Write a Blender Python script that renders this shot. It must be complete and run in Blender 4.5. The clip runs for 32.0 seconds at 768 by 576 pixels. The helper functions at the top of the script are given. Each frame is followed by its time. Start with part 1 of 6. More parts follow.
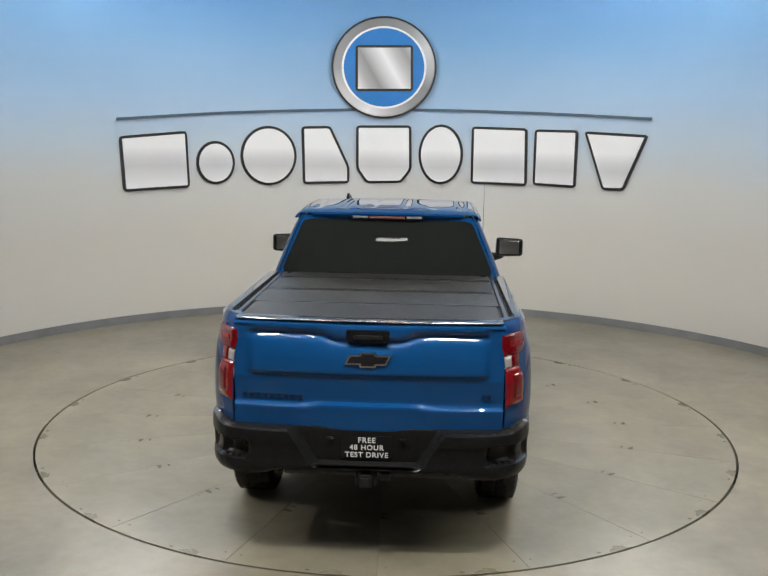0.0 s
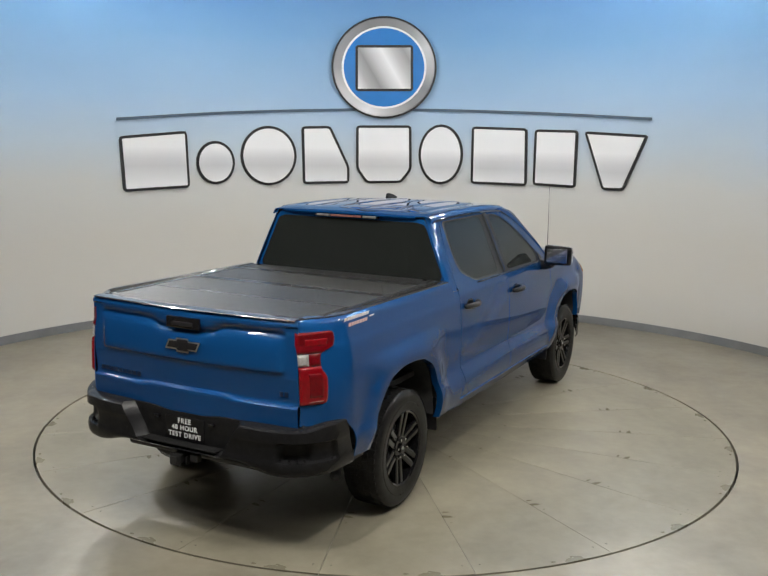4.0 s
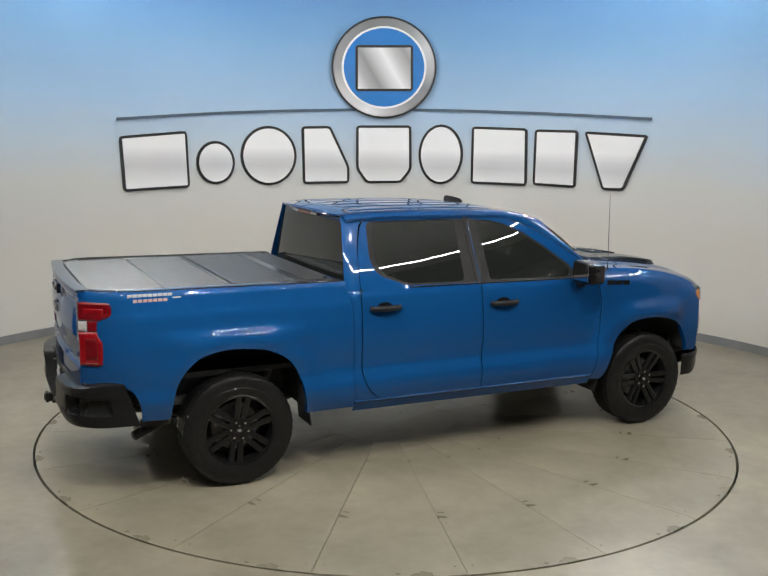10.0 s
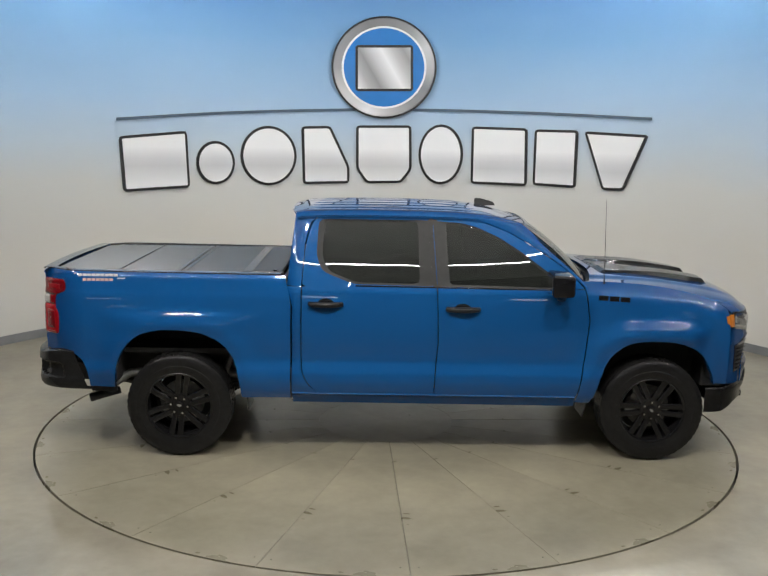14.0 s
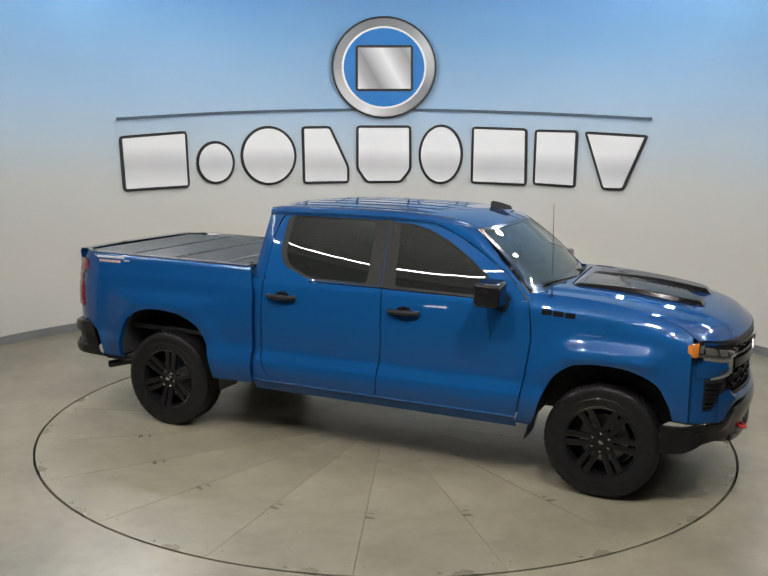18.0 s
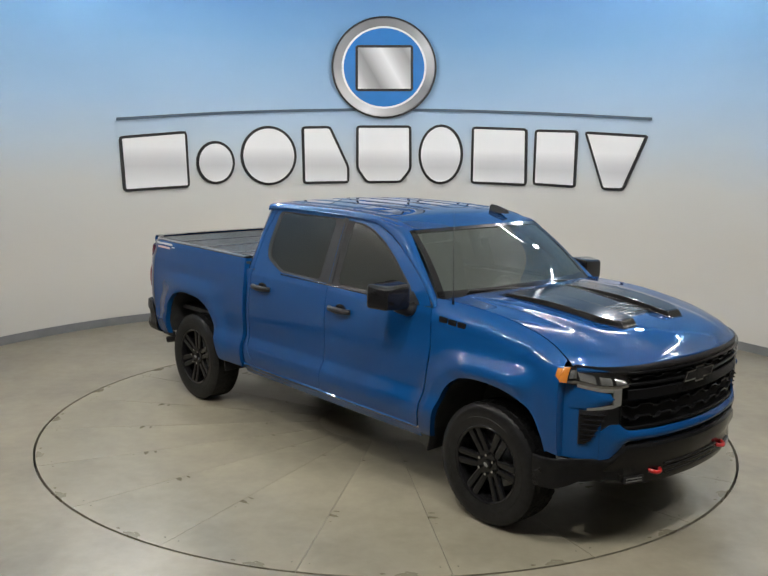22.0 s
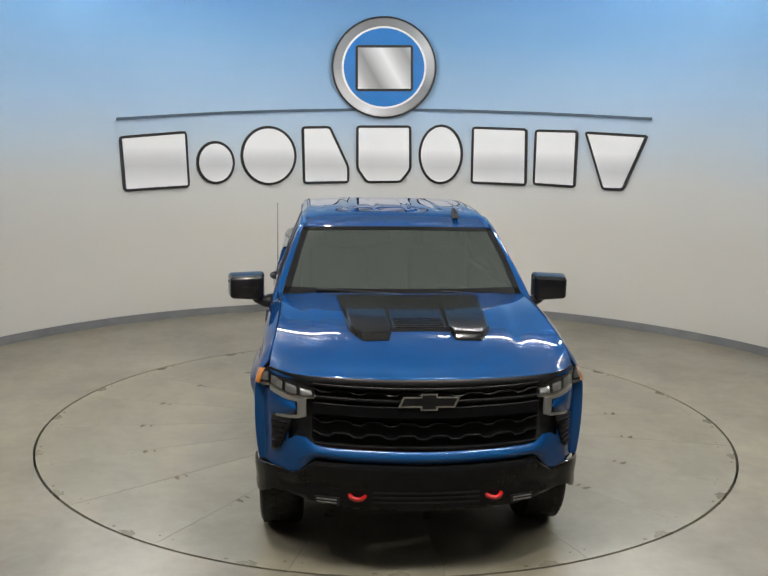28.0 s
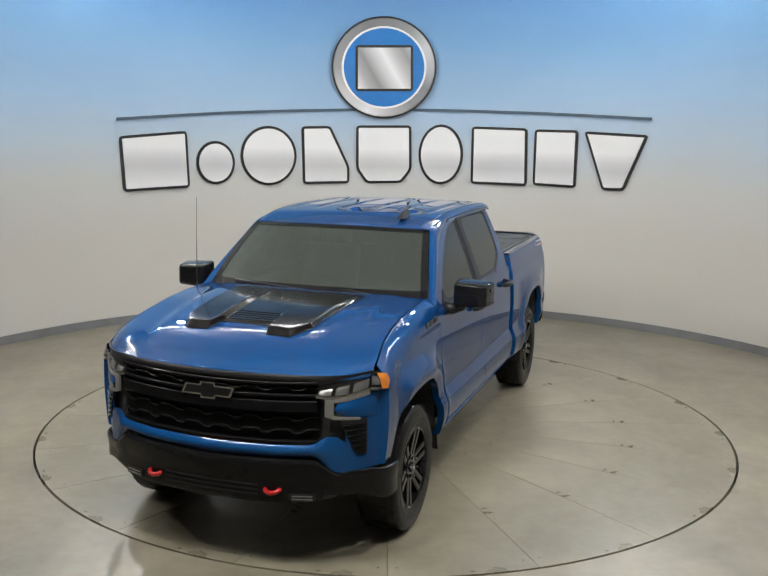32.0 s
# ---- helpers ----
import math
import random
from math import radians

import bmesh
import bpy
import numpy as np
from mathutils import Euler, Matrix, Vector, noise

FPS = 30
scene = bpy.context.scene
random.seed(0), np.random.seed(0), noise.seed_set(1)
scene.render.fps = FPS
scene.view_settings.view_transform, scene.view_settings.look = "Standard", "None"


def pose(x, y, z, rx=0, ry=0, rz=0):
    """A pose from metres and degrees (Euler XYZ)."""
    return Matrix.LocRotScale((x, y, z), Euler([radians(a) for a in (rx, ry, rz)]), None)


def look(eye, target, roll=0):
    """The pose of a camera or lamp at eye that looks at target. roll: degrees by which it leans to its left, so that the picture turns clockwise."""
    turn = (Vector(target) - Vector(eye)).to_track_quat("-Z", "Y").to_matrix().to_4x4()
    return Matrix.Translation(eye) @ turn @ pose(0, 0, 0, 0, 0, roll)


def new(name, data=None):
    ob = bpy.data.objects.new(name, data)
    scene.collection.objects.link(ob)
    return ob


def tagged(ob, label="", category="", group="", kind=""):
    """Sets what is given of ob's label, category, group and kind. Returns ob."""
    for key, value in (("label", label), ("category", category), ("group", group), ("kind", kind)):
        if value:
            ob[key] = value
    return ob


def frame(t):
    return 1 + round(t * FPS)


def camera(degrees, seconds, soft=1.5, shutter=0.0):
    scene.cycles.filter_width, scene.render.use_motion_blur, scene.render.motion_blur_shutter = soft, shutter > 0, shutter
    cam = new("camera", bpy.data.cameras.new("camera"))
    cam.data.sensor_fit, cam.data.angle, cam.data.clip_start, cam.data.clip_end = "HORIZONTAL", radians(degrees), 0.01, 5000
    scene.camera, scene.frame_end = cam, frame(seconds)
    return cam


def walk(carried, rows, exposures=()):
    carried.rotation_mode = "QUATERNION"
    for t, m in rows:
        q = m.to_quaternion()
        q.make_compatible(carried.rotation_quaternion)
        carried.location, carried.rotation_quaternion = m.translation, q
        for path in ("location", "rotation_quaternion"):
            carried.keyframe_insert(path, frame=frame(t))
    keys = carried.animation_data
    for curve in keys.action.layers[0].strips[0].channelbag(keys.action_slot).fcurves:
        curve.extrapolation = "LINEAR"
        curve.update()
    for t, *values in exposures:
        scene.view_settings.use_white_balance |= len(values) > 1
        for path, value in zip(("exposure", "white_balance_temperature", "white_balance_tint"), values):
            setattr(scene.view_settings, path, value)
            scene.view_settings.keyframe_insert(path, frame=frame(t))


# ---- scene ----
EYE = Vector((0.0, -7.940, 2.554))
AIM = Vector((-0.00432, 0.98595, -0.16700))
cam = camera(45.75, 32.0, soft=1.5)
walk(cam, [(0.0, look(EYE, EYE + AIM * 10, 0.873)), (32.0, look(EYE, EYE + AIM * 10, 0.873))])

# ---------------------------------------------------------------- light
world = bpy.data.worlds.new("world")
scene.world = world
world.use_nodes = True
world.node_tree.nodes["Background"].inputs["Color"].default_value = (0.9, 0.95, 1.0, 1)
world.node_tree.nodes["Background"].inputs["Strength"].default_value = 0.02
scene.view_settings.exposure = 0.14

CEIL = 5.35
WALL_R = 5.28


def spot(name, place, target, watts, size=70, blend=0.6, radius=0.06, colour=(1.0, 0.95, 0.88)):
    lamp = bpy.data.lights.new(name, "SPOT")
    lamp.energy, lamp.spot_size, lamp.spot_blend = watts, radians(size), blend
    lamp.shadow_soft_size, lamp.color = radius, colour
    ob = new(name, lamp)
    ob.matrix_world = look(place, target)
    return ob


# spotlights: place, target and watts
SPOTS = [((-3.3, 3.3, 4.40), (-0.3, -0.6, 0.6), 190), ((3.3, 3.3, 4.40), (0.3, -0.6, 0.6), 180),
         ((-4.0, 2.5, 4.38), (-0.3, -0.6, 0.6), 110), ((4.0, 2.5, 4.38), (0.3, -0.6, 0.6), 100),
         ((-1.3, -4.5, 5.20), (-0.5, -0.3, 0.8), 400), ((1.3, -4.5, 5.20), (0.5, -0.3, 0.8), 400),
         ((-5.0, -2.9, 4.35), (-0.8, -0.3, 0.8), 130), ((5.0, -2.9, 4.35), (0.8, -0.3, 0.8), 45)]
for place, target, watts in SPOTS:
    way = (Vector(target) - Vector(place)).normalized()
    spot("spot_lamp", Vector(place) + way * 0.10, target, watts, 82, 0.8, 0.075, (1.0, 0.965, 0.92))

# ---------------------------------------------------------------- materials


def material(name, colour, rough=0.5, metal=0.0, coat=0.0, vary=0.0, scale=8.0, bump=0.0, bump_scale=60.0, rough_vary=0.0, spec=0.5, coat_rough=0.03):
    m = bpy.data.materials.new(name)
    m.use_nodes = True
    nt = m.node_tree
    b = nt.nodes["Principled BSDF"]
    b.inputs["Base Color"].default_value = (*colour, 1)
    b.inputs["Roughness"].default_value = rough
    b.inputs["Metallic"].default_value = metal
    b.inputs["Coat Weight"].default_value = coat
    b.inputs["Coat Roughness"].default_value = coat_rough
    b.inputs["Specular IOR Level"].default_value = spec
    co = nt.nodes.new("ShaderNodeTexCoord")
    if vary > 0:
        n = nt.nodes.new("ShaderNodeTexNoise")
        n.inputs["Scale"].default_value, n.inputs["Detail"].default_value = scale, 8
        n.inputs["Roughness"].default_value = 0.62
        nt.links.new(co.outputs["Object"], n.inputs["Vector"])
        r = nt.nodes.new("ShaderNodeValToRGB")
        r.color_ramp.elements[0].position, r.color_ramp.elements[1].position = 0.3, 0.72
        r.color_ramp.elements[0].color = (*[c * (1 - vary) for c in colour], 1)
        r.color_ramp.elements[1].color = (*[min(1, c * (1 + vary)) for c in colour], 1)
        nt.links.new(n.outputs["Fac"], r.inputs["Fac"])
        nt.links.new(r.outputs["Color"], b.inputs["Base Color"])
        if rough_vary > 0:
            k = nt.nodes.new("ShaderNodeMapRange")
            k.inputs["To Min"].default_value, k.inputs["To Max"].default_value = rough - rough_vary, rough + rough_vary
            nt.links.new(n.outputs["Fac"], k.inputs["Value"])
            nt.links.new(k.outputs["Result"], b.inputs["Roughness"])
    if bump > 0:
        n2 = nt.nodes.new("ShaderNodeTexNoise")
        n2.inputs["Scale"].default_value, n2.inputs["Detail"].default_value = bump_scale, 4
        nt.links.new(co.outputs["Object"], n2.inputs["Vector"])
        bp = nt.nodes.new("ShaderNodeBump")
        bp.inputs["Strength"].default_value, bp.inputs["Distance"].default_value = bump, 0.01
        nt.links.new(n2.outputs["Fac"], bp.inputs["Height"])
        nt.links.new(bp.outputs["Normal"], b.inputs["Normal"])
    return m


def glass(name, tint, rough=0.0, sheen_fill=0.0, base=0.045):
    """Thin tinted pane: tinted see-through with a mirror sheen by Fresnel."""
    m = bpy.data.materials.new(name)
    m.use_nodes = True
    nt = m.node_tree
    nt.nodes.clear()
    out = nt.nodes.new("ShaderNodeOutputMaterial")
    mix = nt.nodes.new("ShaderNodeMixShader")
    lw = nt.nodes.new("ShaderNodeLayerWeight")
    lw.inputs["Blend"].default_value = 0.5
    power = nt.nodes.new("ShaderNodeMath")
    power.operation = "POWER"
    power.inputs[1].default_value = 5.0
    nt.links.new(lw.outputs["Facing"], power.inputs[0])
    fr = nt.nodes.new("ShaderNodeMath")
    fr.operation = "MULTIPLY_ADD"
    fr.inputs[1].default_value, fr.inputs[2].default_value = 0.94 - base, base
    nt.links.new(power.outputs[0], fr.inputs[0])
    tr = nt.nodes.new("ShaderNodeBsdfTransparent")
    tr.inputs["Color"].default_value = (*tint, 1)
    gl = nt.nodes.new("ShaderNodeBsdfGlossy")
    gl.inputs["Roughness"].default_value = rough
    nt.links.new(fr.outputs[0], mix.inputs[0])
    # pale diffuse share put into the glass colour in place of reflected ceiling light
    fill_mix = nt.nodes.new("ShaderNodeMixShader")
    fill_mix.inputs[0].default_value = sheen_fill
    df = nt.nodes.new("ShaderNodeBsdfDiffuse")
    df.inputs["Color"].default_value = (0.41, 0.46, 0.42, 1)
    nt.links.new(tr.outputs[0], fill_mix.inputs[1])
    nt.links.new(df.outputs[0], fill_mix.inputs[2])
    nt.links.new(fill_mix.outputs[0], mix.inputs[1])
    nt.links.new(gl.outputs[0], mix.inputs[2])
    nt.links.new(mix.outputs[0], out.inputs[0])
    return m


def concrete(name, dark, light, rough):
    """Sealed grey-beige concrete: broad clouds, fine mottling, small dark specks and scuffs."""
    m = bpy.data.materials.new(name)
    m.use_nodes = True
    nt = m.node_tree
    b = nt.nodes["Principled BSDF"]
    co = nt.nodes.new("ShaderNodeTexCoord")
    info = nt.nodes.new("ShaderNodeObjectInfo")

    def noise_node(scale, detail, stretch=None):
        n = nt.nodes.new("ShaderNodeTexNoise")
        n.inputs["Scale"].default_value, n.inputs["Detail"].default_value = scale, detail
        n.inputs["Roughness"].default_value = 0.65
        if stretch:
            mp = nt.nodes.new("ShaderNodeMapping")
            mp.inputs["Scale"].default_value = stretch
            nt.links.new(co.outputs["Object"], mp.inputs["Vector"])
            nt.links.new(mp.outputs["Vector"], n.inputs["Vector"])
        else:
            nt.links.new(co.outputs["Object"], n.inputs["Vector"])
        return n

    big, fine, scuff = noise_node(0.9, 4), noise_node(9, 3), noise_node(2.2, 4, (1.0, 0.5, 1.0))
    add = nt.nodes.new("ShaderNodeMath")
    add.operation = "MULTIPLY_ADD"
    add.inputs[1].default_value = 0.30
    nt.links.new(fine.outputs["Fac"], add.inputs[0])
    nt.links.new(big.outputs["Fac"], add.inputs[2])
    add2 = nt.nodes.new("ShaderNodeMath")
    add2.operation = "MULTIPLY_ADD"
    add2.inputs[1].default_value = 0.3
    nt.links.new(scuff.outputs["Fac"], add2.inputs[0])
    nt.links.new(add.outputs[0], add2.inputs[2])
    per = nt.nodes.new("ShaderNodeMath")
    per.operation = "MULTIPLY_ADD"
    per.inputs[1].default_value = 0.04
    nt.links.new(info.outputs["Random"], per.inputs[0])
    nt.links.new(add2.outputs[0], per.inputs[2])
    span = nt.nodes.new("ShaderNodeMapRange")
    span.inputs["From Min"].default_value, span.inputs["From Max"].default_value = 0.52, 1.18
    ramp = nt.nodes.new("ShaderNodeValToRGB")
    ramp.color_ramp.elements[0].position, ramp.color_ramp.elements[1].position = 0.0, 1.0
    ramp.color_ramp.elements[0].color, ramp.color_ramp.elements[1].color = (*dark, 1), (*light, 1)
    nt.links.new(per.outputs[0], span.inputs["Value"])
    nt.links.new(span.outputs["Result"], ramp.inputs["Fac"])
    nt.links.new(ramp.outputs["Color"], b.inputs["Base Color"])
    rr = nt.nodes.new("ShaderNodeMapRange")
    rr.inputs["From Min"].default_value, rr.inputs["From Max"].default_value = 0.35, 0.7
    rr.inputs["To Min"].default_value, rr.inputs["To Max"].default_value = rough - 0.05, rough + 0.06
    nt.links.new(scuff.outputs["Fac"], rr.inputs["Value"])
    nt.links.new(rr.outputs["Result"], b.inputs["Roughness"])
    bp = nt.nodes.new("ShaderNodeBump")
    bp.inputs["Strength"].default_value, bp.inputs["Distance"].default_value = 0.05, 0.004
    nt.links.new(fine.outputs["Fac"], bp.inputs["Height"])
    nt.links.new(bp.outputs["Normal"], b.inputs["Normal"])
    return m


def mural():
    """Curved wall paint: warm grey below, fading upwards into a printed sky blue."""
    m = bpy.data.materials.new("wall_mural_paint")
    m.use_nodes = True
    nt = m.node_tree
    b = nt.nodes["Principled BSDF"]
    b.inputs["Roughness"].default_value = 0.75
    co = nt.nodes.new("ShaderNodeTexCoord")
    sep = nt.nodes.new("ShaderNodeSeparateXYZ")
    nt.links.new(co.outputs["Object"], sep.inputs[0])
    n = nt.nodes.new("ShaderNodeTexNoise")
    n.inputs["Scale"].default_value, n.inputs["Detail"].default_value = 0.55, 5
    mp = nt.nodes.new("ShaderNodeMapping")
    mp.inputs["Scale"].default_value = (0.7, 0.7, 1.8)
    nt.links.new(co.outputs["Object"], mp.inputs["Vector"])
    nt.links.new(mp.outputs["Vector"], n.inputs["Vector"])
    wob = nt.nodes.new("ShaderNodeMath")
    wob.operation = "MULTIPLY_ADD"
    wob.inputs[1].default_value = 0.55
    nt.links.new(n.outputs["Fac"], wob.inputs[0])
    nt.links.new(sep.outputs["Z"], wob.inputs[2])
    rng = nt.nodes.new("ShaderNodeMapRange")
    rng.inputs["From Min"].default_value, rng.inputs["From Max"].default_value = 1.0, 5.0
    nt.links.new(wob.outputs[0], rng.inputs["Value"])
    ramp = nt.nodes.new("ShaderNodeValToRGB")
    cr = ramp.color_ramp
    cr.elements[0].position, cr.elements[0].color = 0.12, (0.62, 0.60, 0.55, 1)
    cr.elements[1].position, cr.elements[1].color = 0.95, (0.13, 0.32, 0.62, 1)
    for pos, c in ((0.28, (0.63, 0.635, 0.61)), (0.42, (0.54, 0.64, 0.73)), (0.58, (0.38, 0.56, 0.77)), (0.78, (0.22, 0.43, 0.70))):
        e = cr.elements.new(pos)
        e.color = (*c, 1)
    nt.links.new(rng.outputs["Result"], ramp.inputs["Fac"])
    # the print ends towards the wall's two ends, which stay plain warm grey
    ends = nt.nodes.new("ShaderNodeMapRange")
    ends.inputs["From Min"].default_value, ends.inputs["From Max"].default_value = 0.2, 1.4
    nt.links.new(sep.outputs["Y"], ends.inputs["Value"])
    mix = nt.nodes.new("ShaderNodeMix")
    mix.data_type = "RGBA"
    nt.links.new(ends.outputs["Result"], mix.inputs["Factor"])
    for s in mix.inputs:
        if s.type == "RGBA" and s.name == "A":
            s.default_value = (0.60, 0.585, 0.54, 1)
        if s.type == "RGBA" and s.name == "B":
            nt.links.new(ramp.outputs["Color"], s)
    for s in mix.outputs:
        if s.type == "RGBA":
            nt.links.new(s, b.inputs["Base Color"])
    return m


def car_paint():
    m = bpy.data.materials.new("blue_metallic_paint")
    m.use_nodes = True
    nt = m.node_tree
    b = nt.nodes["Principled BSDF"]
    co = nt.nodes.new("ShaderNodeTexCoord")
    vor = nt.nodes.new("ShaderNodeTexVoronoi")
    vor.inputs["Scale"].default_value = 900
    nt.links.new(co.outputs["Object"], vor.inputs["Vector"])
    ramp = nt.nodes.new("ShaderNodeValToRGB")
    ramp.color_ramp.elements[0].color = (0.048, 0.37, 0.73, 1)
    ramp.color_ramp.elements[1].color = (0.070, 0.50, 0.91, 1)
    nt.links.new(vor.outputs["Color"], ramp.inputs["Fac"])
    nt.links.new(ramp.outputs["Color"], b.inputs["Base Color"])
    b.inputs["Metallic"].default_value = 0.06
    b.inputs["Roughness"].default_value = 0.42
    b.inputs["Specular IOR Level"].default_value = 0.10
    b.inputs["Coat Weight"].default_value = 1.0
    b.inputs["Coat Roughness"].default_value = 0.012
    b.inputs["Coat IOR"].default_value = 1.45
    b.inputs["Coat Tint"].default_value = (0.084, 0.150, 0.252, 1)
    return m


PAINT = car_paint()
BLACK = material("black_textured_plastic", (0.014, 0.014, 0.015), 0.34, vary=0.25, scale=30, spec=0.25, bump=0.12, bump_scale=400)
NAME_INK = material("dark_blue_name_bars", (0.003, 0.014, 0.045), 0.3, vary=0.1, scale=40)
GLOSS = material("gloss_black_trim", (0.007, 0.007, 0.008), 0.10, coat=0.15, vary=0.2, scale=20, spec=0.35)
NOSE = material("gloss_black_front_bumper", (0.008, 0.008, 0.0085), 0.12, vary=0.2, scale=20, spec=0.22)
BUMPER = material("black_moulded_bumper", (0.011, 0.011, 0.0115), 0.24, vary=0.2, scale=30, spec=0.20, bump=0.05, bump_scale=400)
PAD = material("ribbed_step_pad", (0.010, 0.010, 0.010), 0.85, vary=0.3, scale=30, spec=0.08, bump=0.3, bump_scale=200)
DARK = material("underbody_black", (0.030, 0.030, 0.030), 0.7, vary=0.4, scale=12, bump=0.3, bump_scale=80)
RUBBER = material("tyre_rubber", (0.010, 0.010, 0.010), 0.6, vary=0.3, scale=25, spec=0.04, coat=0.40, coat_rough=0.03)
RIM = material("black_alloy", (0.007, 0.007, 0.0075), 0.10, coat=0.0, vary=0.2, scale=18, spec=0.35)
CHROME = material("chrome", (0.72, 0.72, 0.72), 0.12, metal=1.0, vary=0.08, scale=20)
STEEL = material("grey_steel", (0.30, 0.30, 0.29), 0.45, metal=0.8, vary=0.3, scale=30)
COVER = material("cover_black_coating", (0.015, 0.015, 0.0145), 0.40, spec=0.42, vary=0.2, scale=14, bump=0.2, bump_scale=500, rough_vary=0.06)
STRIP = material("cover_hinge_strip", (0.05, 0.05, 0.05), 0.25, metal=0.6, vary=0.2, scale=20)
SLAT = material("satin_black_slat", (0.007, 0.007, 0.0075), 0.16, vary=0.2, scale=20, spec=0.07)
MESH = material("grille_backing_black", (0.008, 0.008, 0.008), 0.6, vary=0.2, scale=20, spec=0.1)
PILLAR = material("satin_black_pillar_trim", (0.018, 0.018, 0.018), 0.42, vary=0.15, scale=20, spec=0.15)
SCOOP = material("gloss_black_scoop", (0.008, 0.008, 0.0078), 0.11, vary=0.2, scale=20, spec=0.14)
RAIL = material("rail_cap_plastic", (0.020, 0.020, 0.020), 0.18, vary=0.2, scale=20, coat=0.5)
TINT = glass("tinted_glass", (0.10, 0.105, 0.10), 0.0, 0.03, 0.05)
CLEARG = glass("windscreen_glass", (0.34, 0.40, 0.36), 0.0, 0.075, 0.07)
LENS = glass("clear_lens", (0.9, 0.9, 0.9), 0.02)
RED = material("red_lens", (0.125, 0.001, 0.004), 0.10, coat=0.5, vary=0.2, scale=40)
REDLOW = material("deep_red_lens", (0.21, 0.002, 0.006), 0.10, coat=0.5, vary=0.25, scale=40)
AMBER = material("amber_lens", (0.44, 0.15, 0.022), 0.12, coat=1.0, vary=0.1, scale=40)
WHITELENS = material("white_lens", (0.32, 0.31, 0.30), 0.15, coat=1.0, vary=0.15, scale=40)
LAMP = material("lamp_reflector", (0.42, 0.42, 0.41), 0.16, metal=0.8, vary=0.3, scale=22)
SILVER = material("satin_silver", (0.30, 0.30, 0.285), 0.32, metal=0.55, vary=0.08, scale=20)
MUTED = material("unlit_brake_lens", (0.20, 0.085, 0.075), 0.25, vary=0.15, scale=30)
HITCH = material("black_hitch_steel", (0.012, 0.012, 0.012), 0.5, vary=0.3, scale=30, spec=0.2)
HOOK = material("red_hook_paint", (0.46, 0.010, 0.010), 0.3, coat=0.6, vary=0.12, scale=30)
SEAT = material("seat_cloth", (0.05, 0.05, 0.048), 0.8, vary=0.2, scale=20, bump=0.3, bump_scale=200)
DASH = material("dash_plastic", (0.06, 0.06, 0.058), 0.6, vary=0.15, scale=20)
WHITE_INK = material("white_print", (0.75, 0.75, 0.74), 0.5, vary=0.05, scale=40)
RED_INK = material("red_print", (0.60, 0.40, 0.35), 0.5, vary=0.1, scale=40)
GREY_INK = material("grey_print", (0.58, 0.58, 0.58), 0.5, vary=0.1, scale=40)
BLACK_INK = material("black_emblem", (0.010, 0.010, 0.011), 0.2, vary=0.1, scale=40)
FLOOR_M = concrete("sealed_concrete", (0.134, 0.119, 0.088), (0.326, 0.294, 0.222), 0.33)
PLATE_M = concrete("turntable_concrete", (0.134, 0.122, 0.088), (0.326, 0.297, 0.220), 0.32)
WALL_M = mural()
GAP_M = material("dark_pit", (0.015, 0.014, 0.013), 0.9, vary=0.3)
BOLT_M = material("worn_bolt_head", (0.16, 0.148, 0.118), 0.5, vary=0.3, scale=40)
BASE_M = material("grey_vinyl_base", (0.20, 0.205, 0.21), 0.5, vary=0.12, scale=3)
ROOM_M = material("room_paint", (0.20, 0.20, 0.195), 0.8, vary=0.08, scale=1.5)
CEIL_M = material("ceiling_paint", (0.60, 0.60, 0.585), 0.85, vary=0.1, scale=1.2)


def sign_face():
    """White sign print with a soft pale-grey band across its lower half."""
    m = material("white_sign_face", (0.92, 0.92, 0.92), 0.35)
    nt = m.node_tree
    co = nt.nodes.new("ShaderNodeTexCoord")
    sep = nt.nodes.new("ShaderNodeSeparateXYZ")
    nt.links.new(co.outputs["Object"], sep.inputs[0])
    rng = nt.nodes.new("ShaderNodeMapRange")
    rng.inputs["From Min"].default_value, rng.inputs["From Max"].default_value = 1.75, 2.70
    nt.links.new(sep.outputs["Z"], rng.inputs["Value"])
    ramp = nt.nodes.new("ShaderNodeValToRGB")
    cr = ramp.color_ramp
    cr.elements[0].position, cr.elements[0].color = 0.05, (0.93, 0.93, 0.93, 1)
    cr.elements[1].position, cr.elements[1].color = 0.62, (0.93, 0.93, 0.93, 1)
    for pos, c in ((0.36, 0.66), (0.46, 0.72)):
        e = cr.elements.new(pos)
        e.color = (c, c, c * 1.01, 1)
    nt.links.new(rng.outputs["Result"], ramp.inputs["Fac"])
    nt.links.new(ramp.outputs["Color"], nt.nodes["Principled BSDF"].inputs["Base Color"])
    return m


SIGN_W = sign_face()
SIGN_K = material("black_sign_edge", (0.012, 0.012, 0.012), 0.4, vary=0.2, scale=10)
SIGN_B = material("blue_sign_face", (0.002, 0.19, 0.58), 0.3, vary=0.10, scale=1.2)


